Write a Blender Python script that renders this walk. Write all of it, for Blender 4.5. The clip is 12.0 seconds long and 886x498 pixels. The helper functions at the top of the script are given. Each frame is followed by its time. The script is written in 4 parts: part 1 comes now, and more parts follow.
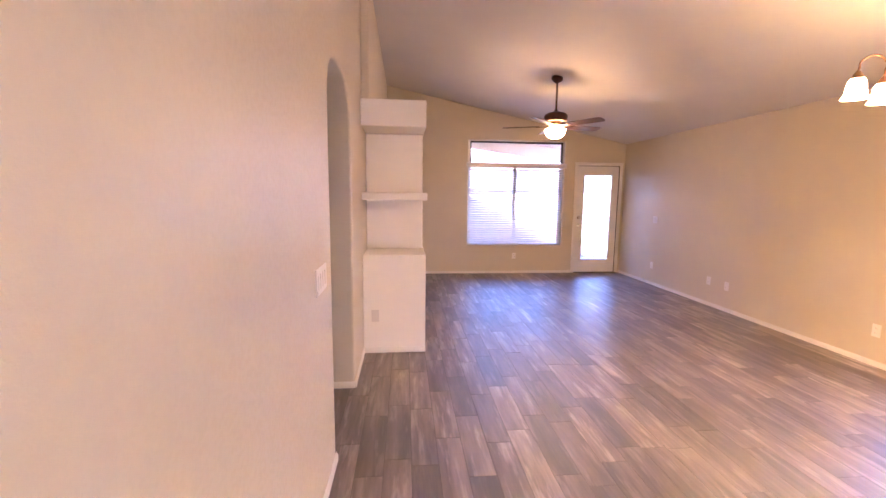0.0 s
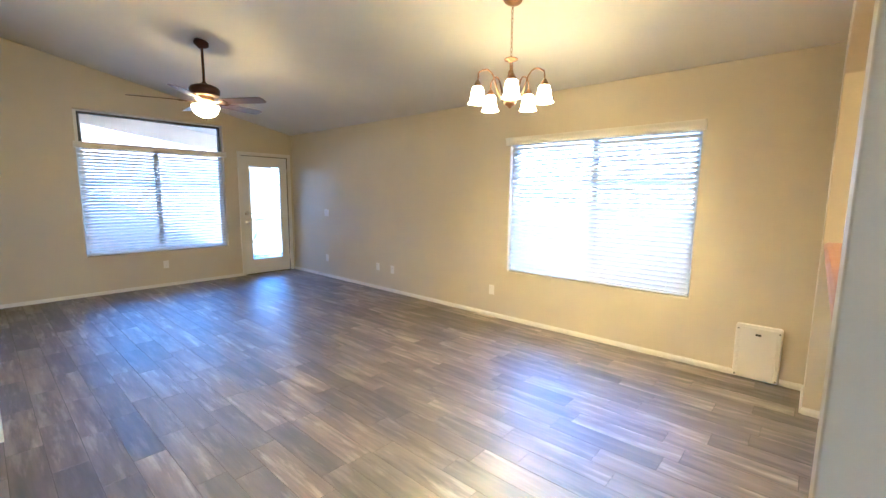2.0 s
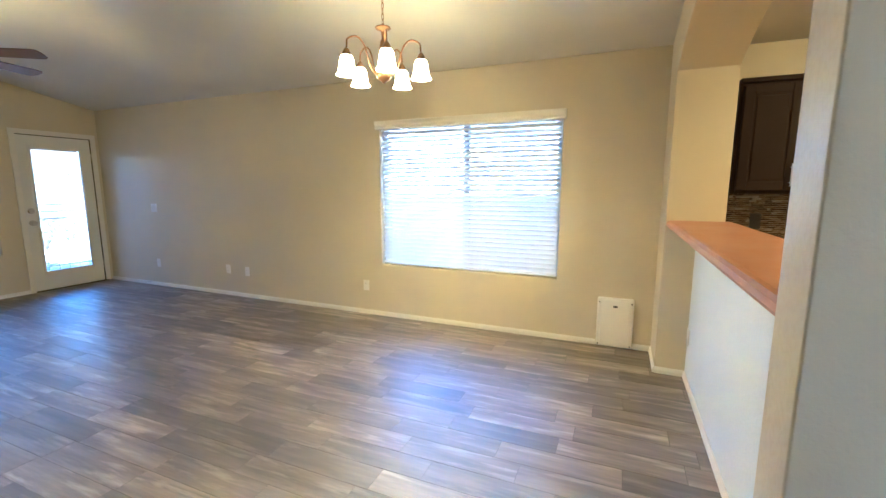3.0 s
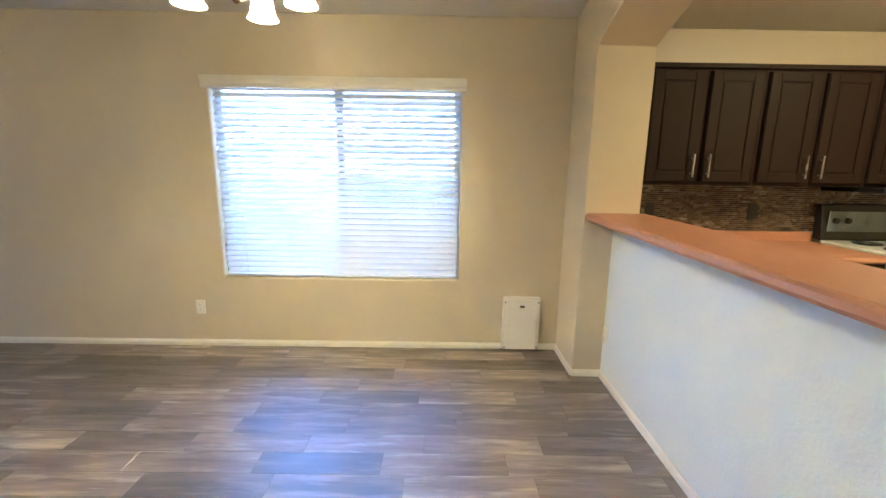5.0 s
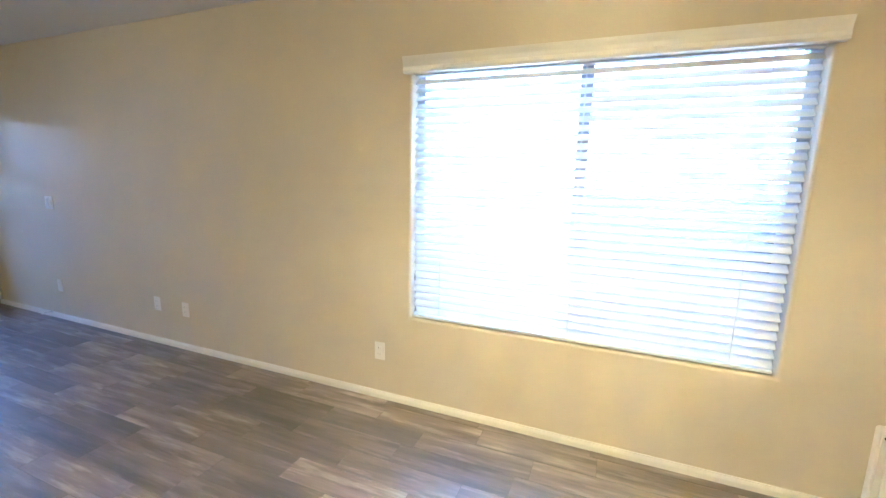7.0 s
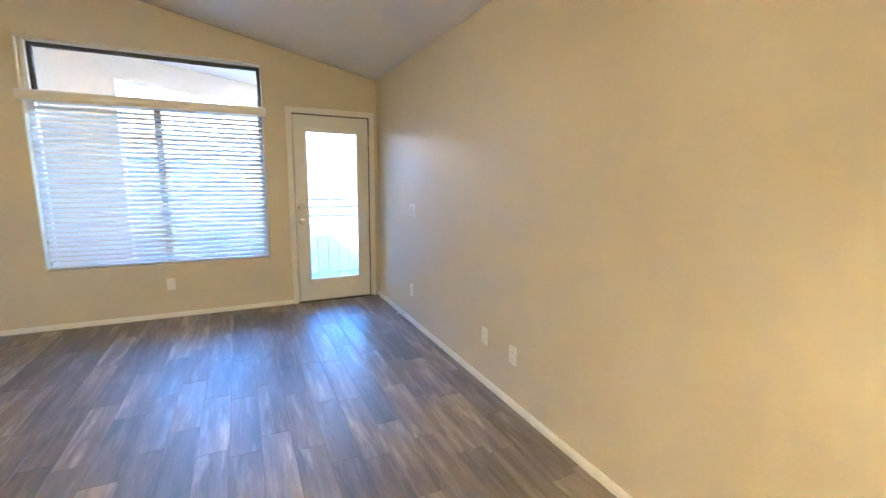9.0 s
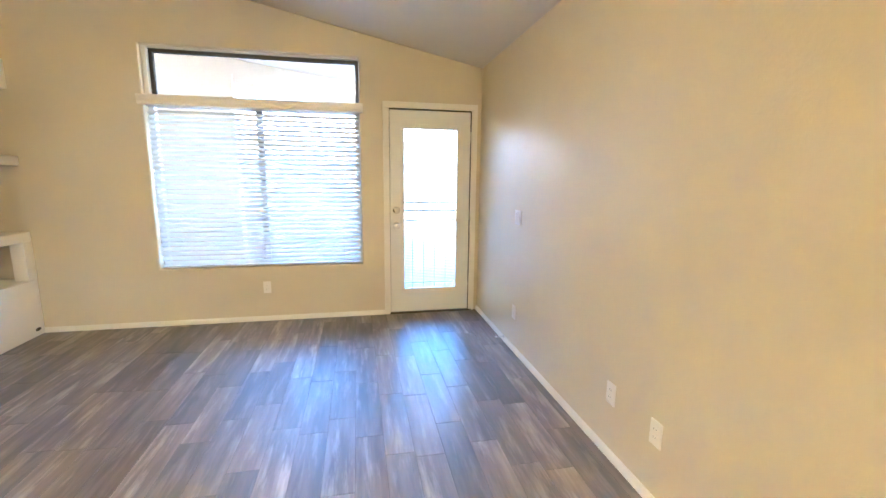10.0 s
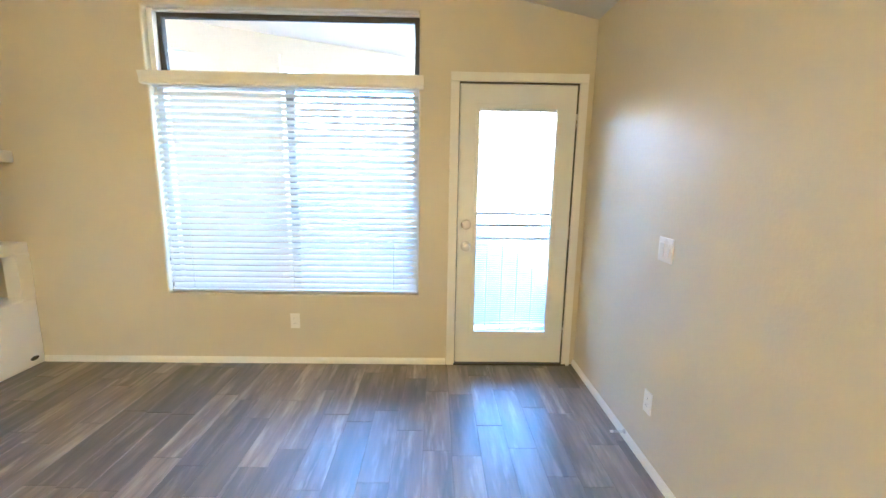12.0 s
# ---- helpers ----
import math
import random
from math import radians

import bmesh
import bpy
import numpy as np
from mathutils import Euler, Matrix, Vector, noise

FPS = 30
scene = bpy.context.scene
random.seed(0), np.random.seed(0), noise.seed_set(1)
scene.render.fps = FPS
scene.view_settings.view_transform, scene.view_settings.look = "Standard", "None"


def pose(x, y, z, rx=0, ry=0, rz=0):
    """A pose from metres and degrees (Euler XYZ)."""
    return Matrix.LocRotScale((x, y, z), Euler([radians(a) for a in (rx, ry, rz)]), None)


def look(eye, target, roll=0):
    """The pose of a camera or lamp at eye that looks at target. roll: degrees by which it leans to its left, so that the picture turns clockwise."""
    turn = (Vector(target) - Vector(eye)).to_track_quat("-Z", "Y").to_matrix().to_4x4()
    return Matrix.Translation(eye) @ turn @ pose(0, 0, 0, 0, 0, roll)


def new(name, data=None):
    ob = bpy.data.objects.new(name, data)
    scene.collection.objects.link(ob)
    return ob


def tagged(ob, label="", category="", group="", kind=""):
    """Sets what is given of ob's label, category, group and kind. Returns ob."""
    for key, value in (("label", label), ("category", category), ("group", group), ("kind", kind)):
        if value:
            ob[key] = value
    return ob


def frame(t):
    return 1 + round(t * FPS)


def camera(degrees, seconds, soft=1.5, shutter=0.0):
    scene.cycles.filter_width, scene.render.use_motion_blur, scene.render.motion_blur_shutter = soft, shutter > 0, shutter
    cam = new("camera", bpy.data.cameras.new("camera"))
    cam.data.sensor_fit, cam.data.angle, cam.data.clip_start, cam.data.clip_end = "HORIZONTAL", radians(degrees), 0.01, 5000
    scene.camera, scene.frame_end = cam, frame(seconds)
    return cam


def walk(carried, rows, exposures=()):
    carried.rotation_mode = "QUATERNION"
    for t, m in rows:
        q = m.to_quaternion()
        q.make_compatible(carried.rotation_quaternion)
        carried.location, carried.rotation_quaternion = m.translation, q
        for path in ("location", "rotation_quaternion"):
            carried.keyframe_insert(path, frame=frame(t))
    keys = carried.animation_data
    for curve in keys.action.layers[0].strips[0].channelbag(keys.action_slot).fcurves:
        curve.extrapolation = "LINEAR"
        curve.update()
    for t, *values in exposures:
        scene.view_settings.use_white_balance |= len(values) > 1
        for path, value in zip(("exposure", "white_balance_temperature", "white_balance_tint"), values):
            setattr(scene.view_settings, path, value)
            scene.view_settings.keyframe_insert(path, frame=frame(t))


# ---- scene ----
cam = camera(93.4, 12.0)
PATH = [
    (0, (0.282, 0.102, 1.477), (0.463, 2.078, 1.219), 0.6),
    (0.5, (0.3, 0.223, 1.478), (0.896, 2.116, 1.223), 0.7),
    (1, (0.296, 0.331, 1.483), (1.236, 2.078, 1.232), 0.7),
    (1.5, (0.361, 0.421, 1.463), (1.596, 1.973, 1.208), 0.6),
    (2, (0.474, 0.556, 1.426), (1.955, 1.874, 1.166), 0.5),
    (2.5, (0.577, 0.672, 1.402), (2.258, 1.721, 1.129), 0.4),
    (3, (0.653, 0.827, 1.385), (2.478, 1.59, 1.09), 0.0),
    (3.5, (0.725, 0.98, 1.369), (2.639, 1.471, 1.061), 0.0),
    (3.7, (0.769, 1.042, 1.369), (2.706, 1.421, 1.051), 0.1),
    (5.3, (1.44, 1.525, 1.438), (3.402, 1.502, 1.048), 0.9),
    (5.5, (1.527, 1.577, 1.439), (3.49, 1.59, 1.052), 0.9),
    (6, (1.809, 1.677, 1.429), (3.763, 1.852, 1.041), 1.0),
    (6.5, (2.073, 1.812, 1.431), (3.997, 2.228, 1.073), 1.2),
    (7, (2.293, 2.041, 1.422), (4.12, 2.777, 1.072), 1.3),
    (7.5, (2.517, 2.294, 1.413), (4.165, 3.376, 1.079), 1.5),
    (7.7, (2.6, 2.402, 1.41), (4.163, 3.604, 1.075), 1.5),
    (9.3, (3.087, 3.275, 1.387), (3.786, 5.119, 1.054), 0.7),
    (9.5, (3.136, 3.394, 1.389), (3.737, 5.272, 1.052), 0.7),
    (10, (3.229, 3.67, 1.4), (3.623, 5.601, 1.062), 0.6),
    (10.5, (3.256, 3.978, 1.409), (3.492, 5.934, 1.065), 0.6),
    (11, (3.303, 4.285, 1.413), (3.434, 6.251, 1.072), 0.8),
    (11.5, (3.373, 4.583, 1.418), (3.452, 6.552, 1.077), 0.9),
    (12, (3.391, 4.861, 1.423), (3.425, 6.83, 1.073), 0.9),
]
EXPOSURES = [
    (0.0, 5.62, 4880, 44),
    (0.5, 5.49, 4580, 27.5),
    (1, 5.34, 4070, 7.5),
    (1.5, 5.31, 3970, 6.5),
    (2.5, 5.43, 3950, 6.5),
    (3, 5.15, 3880, 3.5),
    (3.5, 5.10, 3830, 4.5),
    (5.5, 4.90, 3870, 8.5),
    (6, 5.05, 4010, 10.5),
    (6.5, 5.15, 3880, 7.5),
    (7, 5.35, 3780, 5.5),
    (7.3, 4.85, 3660, 4.5),
    (7.7, 4.70, 3680, 4.5),
    (9.3, 6.03, 4230, 4.5),
    (10.5, 6.28, 4280, 2.5),
    (11, 6.33, 4260, 1.5),
    (12.0, 6.26, 4230, -1.5),
]
walk(cam, [(t, look(eye, target, roll)) for t, eye, target, roll in PATH], EXPOSURES)

# ---- daylight ----
world = bpy.data.worlds.new("sky")
scene.world = world
world.use_nodes = True
wn = world.node_tree.nodes
sky = wn.new("ShaderNodeTexSky")
sky.sky_type = "NISHITA"
sky.sun_disc = False
sky.ozone_density = 3.0
sky.sun_elevation, sky.sun_rotation = radians(30), radians(261)
wn["Background"].inputs["Strength"].default_value = 0.072
world.node_tree.links.new(sky.outputs["Color"], wn["Background"].inputs["Color"])
sun = new("sun", bpy.data.lights.new("sun", "SUN"))
sun.data.energy, sun.data.angle, sun.data.color = 3.6, radians(0.5), (1.0, 0.93, 0.84)
sun.matrix_world = look((-20, -3.2, 11.7), (0, 0, 0))
GLOW = 2.9            # lit lamp glass
LAMP = (1.0, 0.575, 0.15)


# ---- materials ----
def nodes_of(name):
    m = bpy.data.materials.new(name)
    m.use_nodes = True
    return m, m.node_tree.nodes, m.node_tree.links, m.node_tree.nodes["Principled BSDF"]


def mix_colour(n, l, a, b, fac):
    r = n.new("ShaderNodeMix")
    r.data_type = "RGBA"
    for key, v in ((6, a), (7, b)):
        if isinstance(v, tuple):
            r.inputs[key].default_value = (*v, 1)
        else:
            l.new(v, r.inputs[key])
    if isinstance(fac, (int, float)):
        r.inputs[0].default_value = fac
    else:
        l.new(fac, r.inputs[0])
    return r.outputs[2]


def noise_node(n, l, vec, scale, detail=3.0, rough=0.5, stretch=None):
    t = n.new("ShaderNodeTexNoise")
    t.inputs["Scale"].default_value = scale
    t.inputs["Detail"].default_value = detail
    t.inputs["Roughness"].default_value = rough
    if stretch:
        mp = n.new("ShaderNodeMapping")
        mp.inputs["Scale"].default_value = stretch
        l.new(vec, mp.inputs["Vector"])
        vec = mp.outputs["Vector"]
    l.new(vec, t.inputs["Vector"])
    return t.outputs["Fac"]


def ramp(n, l, fac, lo, hi):
    r = n.new("ShaderNodeMapRange")
    r.inputs["From Min"].default_value, r.inputs["From Max"].default_value = lo, hi
    l.new(fac, r.inputs["Value"])
    return r.outputs["Result"]


def surface(name, colour, rough=0.5, metal=0.0, vary=0.08, scale=2.0, fine=60.0, bump=0.0, depth=0.002, stretch=None, spec=0.5):
    """A plain painted, plastic or metal surface with broad and fine variation."""
    m, n, l, b = nodes_of(name)
    vec = n.new("ShaderNodeNewGeometry").outputs["Position"]
    big = ramp(n, l, noise_node(n, l, vec, scale, 4, 0.6, stretch), 0.3, 0.7)
    small = ramp(n, l, noise_node(n, l, vec, fine, 3, 0.6, stretch), 0.3, 0.7)
    dark = tuple(c * (1 - vary) for c in colour)
    lite = tuple(min(1, c * (1 + vary * 0.6)) for c in colour)
    c1 = mix_colour(n, l, dark, lite, big)
    c2 = mix_colour(n, l, c1, dark, 0.0)
    blend = n.new("ShaderNodeMath")
    blend.operation = "MULTIPLY"
    blend.inputs[1].default_value = 0.5
    l.new(small, blend.inputs[0])
    l.new(blend.outputs[0], c2.node.inputs[0])
    l.new(c2, b.inputs["Base Color"])
    rr = n.new("ShaderNodeMapRange")
    rr.inputs["To Min"].default_value, rr.inputs["To Max"].default_value = max(0.02, rough - 0.06), min(1, rough + 0.06)
    l.new(big, rr.inputs["Value"])
    l.new(rr.outputs["Result"], b.inputs["Roughness"])
    b.inputs["Metallic"].default_value = metal
    b.inputs["Specular IOR Level"].default_value = spec
    if bump:
        bp = n.new("ShaderNodeBump")
        bp.inputs["Strength"].default_value, bp.inputs["Distance"].default_value = bump, depth
        l.new(small, bp.inputs["Height"])
        l.new(bp.outputs["Normal"], b.inputs["Normal"])
    return m


def knockdown(name, colour, rough=0.55, bump=0.5):
    """Sprayed and trowelled drywall paint."""
    m, n, l, b = nodes_of(name)
    vec = n.new("ShaderNodeNewGeometry").outputs["Position"]
    big = ramp(n, l, noise_node(n, l, vec, 0.9, 4, 0.6), 0.3, 0.7)
    spat = ramp(n, l, noise_node(n, l, vec, 55, 4, 0.55), 0.46, 0.58)
    grain = noise_node(n, l, vec, 260, 2, 0.6)
    c = mix_colour(n, l, tuple(x * 0.95 for x in colour), tuple(min(1, x * 1.03) for x in colour), big)
    l.new(c, b.inputs["Base Color"])
    rr = n.new("ShaderNodeMapRange")
    rr.inputs["To Min"].default_value, rr.inputs["To Max"].default_value = rough - 0.07, rough + 0.05
    l.new(spat, rr.inputs["Value"])
    l.new(rr.outputs["Result"], b.inputs["Roughness"])
    add = n.new("ShaderNodeMath")
    add.operation = "MULTIPLY_ADD"
    add.inputs[1].default_value = 0.25
    l.new(grain, add.inputs[0])
    l.new(spat, add.inputs[2])
    bp = n.new("ShaderNodeBump")
    bp.inputs["Strength"].default_value, bp.inputs["Distance"].default_value = bump, 0.0012
    l.new(add.outputs[0], bp.inputs["Height"])
    l.new(bp.outputs["Normal"], b.inputs["Normal"])
    return m


def plank_material(name, by_object):
    """Grey-brown wood-look porcelain, each plank with its own tone and grain."""
    m, n, l, b = nodes_of(name)
    geo = n.new("ShaderNodeNewGeometry")
    rnd = n.new("ShaderNodeObjectInfo").outputs["Random"] if by_object else geo.outputs["Random Per Island"]
    shift = n.new("ShaderNodeVectorMath")
    shift.operation = "MULTIPLY_ADD"
    comb = n.new("ShaderNodeCombineXYZ")
    for k in range(3):
        l.new(rnd, comb.inputs[k])
    l.new(comb.outputs[0], shift.inputs[0])
    shift.inputs[1].default_value = (31, 53, 17)
    l.new(geo.outputs["Position"], shift.inputs[2])
    vec = shift.outputs["Vector"]
    streak = ramp(n, l, noise_node(n, l, vec, 1.0, 6, 0.62, (15, 1.5, 8)), 0.36, 0.72)
    fine = ramp(n, l, noise_node(n, l, vec, 1.0, 4, 0.6, (120, 5, 40)), 0.3, 0.7)
    cloud = ramp(n, l, noise_node(n, l, vec, 1.0, 3, 0.5, (6, 1.6, 3)), 0.38, 0.62)
    worn = ramp(n, l, noise_node(n, l, vec, 1.0, 5, 0.6, (19, 2.3, 9)), 0.53, 0.72)
    c = mix_colour(n, l, (0.052, 0.037, 0.026), (0.285, 0.222, 0.166), streak)
    half = n.new("ShaderNodeMath")
    half.operation = "MULTIPLY"
    half.inputs[1].default_value = 0.45
    l.new(cloud, half.inputs[0])
    c = mix_colour(n, l, c, (0.112, 0.083, 0.062), half.outputs[0])
    pale = n.new("ShaderNodeMath")
    pale.operation = "MULTIPLY"
    pale.inputs[1].default_value = 0.7
    l.new(worn, pale.inputs[0])
    c = mix_colour(n, l, c, (0.45, 0.375, 0.295), pale.outputs[0])
    hsv = n.new("ShaderNodeHueSaturation")
    val = n.new("ShaderNodeMapRange")
    val.inputs["To Min"].default_value, val.inputs["To Max"].default_value = 0.5, 1.5
    l.new(rnd, val.inputs["Value"])
    l.new(val.outputs["Result"], hsv.inputs["Value"])
    l.new(c, hsv.inputs["Color"])
    f2 = n.new("ShaderNodeMath")
    f2.operation = "MULTIPLY"
    f2.inputs[1].default_value = 0.14
    l.new(fine, f2.inputs[0])
    out = mix_colour(n, l, hsv.outputs["Color"], (0.06, 0.048, 0.038), f2.outputs[0])
    l.new(out, b.inputs["Base Color"])
    rr = n.new("ShaderNodeMapRange")
    rr.inputs["To Min"].default_value, rr.inputs["To Max"].default_value = 0.42, 0.50
    l.new(cloud, rr.inputs["Value"])
    l.new(rr.outputs["Result"], b.inputs["Roughness"])
    b.inputs["IOR"].default_value = 2.35
    bp = n.new("ShaderNodeBump")
    bp.inputs["Strength"].default_value, bp.inputs["Distance"].default_value = 0.08, 0.0006
    l.new(fine, bp.inputs["Height"])
    l.new(bp.outputs["Normal"], b.inputs["Normal"])
    return m


def mosaic_material(name):
    m, n, l, b = nodes_of(name)
    rnd = n.new("ShaderNodeNewGeometry").outputs["Random Per Island"]
    r = n.new("ShaderNodeValToRGB")
    r.color_ramp.interpolation = "CONSTANT"
    cols = [(0.0, (0.060, 0.036, 0.020)), (0.25, (0.115, 0.078, 0.045)), (0.5, (0.03, 0.019, 0.013)), (0.66, (0.17, 0.125, 0.085)), (0.8, (0.085, 0.052, 0.03)), (0.95, (0.25, 0.21, 0.165))]
    e = r.color_ramp.elements
    e[0].position, e[0].color = 0.0, (*cols[0][1], 1)
    e[1].position, e[1].color = cols[1][0], (*cols[1][1], 1)
    for p, c in cols[2:]:
        e.new(p).color = (*c, 1)
    l.new(rnd, r.inputs["Fac"])
    l.new(r.outputs["Color"], b.inputs["Base Color"])
    b.inputs["Roughness"].default_value = 0.2
    return m


def glow_material(name, colour, strength):
    m, n, l, b = nodes_of(name)
    vec = n.new("ShaderNodeNewGeometry").outputs["Position"]
    b.inputs["Base Color"].default_value = (0.85, 0.8, 0.7, 1)
    b.inputs["Roughness"].default_value = 0.35
    f = ramp(n, l, noise_node(n, l, vec, 18, 4, 0.6), 0.25, 0.75)
    c = mix_colour(n, l, tuple(x * 0.8 for x in colour), colour, f)
    l.new(c, b.inputs["Emission Color"])
    b.inputs["Emission Strength"].default_value = strength
    return m


def glass_material(name):
    m, n, l, b = nodes_of(name)
    b.inputs["Base Color"].default_value = (1, 1, 1, 1)
    b.inputs["Roughness"].default_value = 0.0
    b.inputs["IOR"].default_value = 1.05
    b.inputs["Transmission Weight"].default_value = 1.0
    return m


WALL = knockdown("tan_wall_paint", (0.588, 0.512, 0.35), 0.43, 0.2)
CREAM = knockdown("cream_wall_paint", (0.82, 0.775, 0.67), 0.5, 0.25)
BARPAINT = knockdown("white_wall_paint", (0.70, 0.735, 0.735), 0.5, 0.25)
CEIL = knockdown("ceiling_paint", (0.66, 0.63, 0.585), 0.7, 0.4)
TRIM = surface("trim_paint", (0.76, 0.72, 0.63), 0.4, vary=0.06, scale=3, fine=90)
DOOR = surface("door_paint", (0.74, 0.72, 0.66), 0.38, vary=0.05, scale=2, fine=120, bump=0.05)
ALUMINIUM = surface("grey_meeting_rail", (0.32, 0.32, 0.325), 0.45, vary=0.08)
VINYL = surface("white_vinyl", (0.72, 0.73, 0.73), 0.4, vary=0.05)
SLAT = surface("blind_slat", (0.75, 0.76, 0.77), 0.42, vary=0.05, fine=140)
PLASTIC = surface("outlet_plastic", (0.78, 0.74, 0.66), 0.3, vary=0.04)
SLOT = surface("dark_slot", (0.03, 0.03, 0.03), 0.6)
BLACK = surface("black_plastic", (0.015, 0.015, 0.016), 0.3)
BRONZE = surface("oiled_bronze", (0.075, 0.034, 0.021), 0.42, metal=0.6, vary=0.3, fine=40)
BRASS = surface("antique_brass", (0.29, 0.165, 0.07), 0.4, metal=0.9, vary=0.25, fine=60)
NICKEL = surface("satin_nickel", (0.56, 0.53, 0.49), 0.28, metal=1.0, vary=0.08)
BLADE = surface("fan_blade_wood", (0.10, 0.05, 0.035), 0.4, vary=0.3, scale=6, fine=50)
CABINET = surface("dark_cabinet_paint", (0.021, 0.0125, 0.0078), 0.55, vary=0.2, fine=70)
LAMINATE = surface("terracotta_laminate", (0.44, 0.215, 0.103), 0.44, vary=0.04, scale=4, fine=160)
CABINET.node_tree.nodes["Principled BSDF"].inputs["Specular IOR Level"].default_value = 0.12
ALMOND = surface("almond_plastic", (0.66, 0.61, 0.53), 0.35, vary=0.04)
GASKET = surface("dark_frame", (0.05, 0.045, 0.04), 0.5)
WHITE = surface("white_enamel", (0.8, 0.8, 0.78), 0.18, vary=0.03)
GROUT = surface("grout", (0.17, 0.155, 0.14), 0.8, fine=200)
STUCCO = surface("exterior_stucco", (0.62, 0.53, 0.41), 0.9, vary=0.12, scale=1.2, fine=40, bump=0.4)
GRAVEL = surface("gravel", (0.42, 0.37, 0.31), 0.95, vary=0.3, scale=0.6, fine=25, bump=0.6, depth=0.01)
CONCRETE = surface("concrete", (0.22, 0.215, 0.21), 0.85, vary=0.12, scale=1.5, fine=60)
# tan lightened and warmed in place of bounce from the sunlit ground
SOFFIT = surface("bounce_warmed_soffit", (0.70, 0.59, 0.46), 0.85, vary=0.08, scale=1.2, fine=40, bump=0.3)
# stucco lightened so the view out of the east window glares
PALE = surface("glare_pale_stucco", (0.78, 0.75, 0.70), 0.9, vary=0.08, scale=1.5, fine=40, bump=0.4)
SHINGLE = surface("pale_roof_tile", (0.55, 0.48, 0.42), 0.85, vary=0.2, fine=20)
ROOFING = surface("roof_tile", (0.42, 0.30, 0.23), 0.8, vary=0.25, fine=20)
IRON = surface("iron_paint", (0.42, 0.40, 0.38), 0.5, vary=0.1)
LEAF = surface("leaf", (0.07, 0.11, 0.035), 0.6, vary=0.3, fine=10)
BARK = surface("bark", (0.14, 0.10, 0.07), 0.9, vary=0.3, fine=30)
GLASS = glass_material("window_glass")


def screen_material(name):
    """Fine dark insect mesh that lets most of the light through."""
    m, n, l, b = nodes_of(name)
    b.inputs["Base Color"].default_value = (0.05, 0.05, 0.05, 1)
    b.inputs["Roughness"].default_value = 0.8
    b.inputs["Alpha"].default_value = 0.3
    return m


MESH = screen_material("insect_mesh")
SHADE = glow_material("lit_shade_glass", LAMP, GLOW * 0.8)
BOWL = glow_material("lit_bowl_glass", LAMP, GLOW * 0.95)
# glow of the added kitchen light, which stays out of view
DOME = glow_material("added_dome_glow", LAMP, GLOW * 3.2)
BULB = glow_material("lit_bulb", LAMP, GLOW * 15.5)
FAN_BULB = glow_material("lit_fan_bulb", LAMP, GLOW * 1.7)
PLANK = plank_material("plank_tile", True)
PLANK_FIELD = plank_material("plank_field", False)
MOSAIC = mosaic_material("mosaic_tile")


# ---- mesh helpers ----
def box(bm, x0, x1, y0, y1, z0, z1):
    v = [bm.verts.new((x, y, z)) for x in (x0, x1) for y in (y0, y1) for z in (z0, z1)]
    for f in ((0, 1, 3, 2), (4, 6, 7, 5), (0, 4, 5, 1), (2, 3, 7, 6), (0, 2, 6, 4), (1, 5, 7, 3)):
        bm.faces.new([v[i] for i in f])
    return v


def bevel(bm, width, segments=2, angle=30):
    bmesh.ops.recalc_face_normals(bm, faces=bm.faces)
    es = [e for e in bm.edges if len(e.link_faces) == 2 and e.calc_face_angle(0) > radians(angle)]
    bmesh.ops.bevel(bm, geom=es, offset=width, segments=segments, profile=0.5, affect="EDGES", clamp_overlap=True)


def lathe(bm, profile, seg=24, at=(0, 0, 0)):
    rings = []
    for r, z in profile:
        if r < 1e-5:
            rings.append([bm.verts.new((at[0], at[1], at[2] + z))])
        else:
            rings.append([bm.verts.new((at[0] + r * math.cos(2 * math.pi * k / seg), at[1] + r * math.sin(2 * math.pi * k / seg), at[2] + z)) for k in range(seg)])
    for a, c in zip(rings, rings[1:]):
        for k in range(seg):
            q = (k + 1) % seg
            if len(a) == 1 and len(c) == 1:
                continue
            if len(a) == 1:
                bm.faces.new((a[0], c[q], c[k]))
            elif len(c) == 1:
                bm.faces.new((a[k], a[q], c[0]))
            else:
                bm.faces.new((a[k], a[q], c[q], c[k]))


def tube(bm, pts, r, seg=10, closed=False):
    pts = [Vector(p) for p in pts]
    rings = []
    n = len(pts)
    up = Vector((0.123, 0.31, 0.94)).normalized()
    for i, p in enumerate(pts):
        a = pts[(i - 1) % n] if closed or i else p
        c = pts[(i + 1) % n] if closed or i < n - 1 else p
        d = (c - a).normalized()
        s = d.cross(up).normalized()
        t = s.cross(d)
        rings.append([bm.verts.new(p + r * (s * math.cos(2 * math.pi * k / seg) + t * math.sin(2 * math.pi * k / seg))) for k in range(seg)])
    for i in range(n if closed else n - 1):
        a, c = rings[i], rings[(i + 1) % n]
        for k in range(seg):
            bm.faces.new((a[k], a[(k + 1) % seg], c[(k + 1) % seg], c[k]))
    if not closed:
        bm.faces.new(rings[0])
        bm.faces.new(list(reversed(rings[-1])))


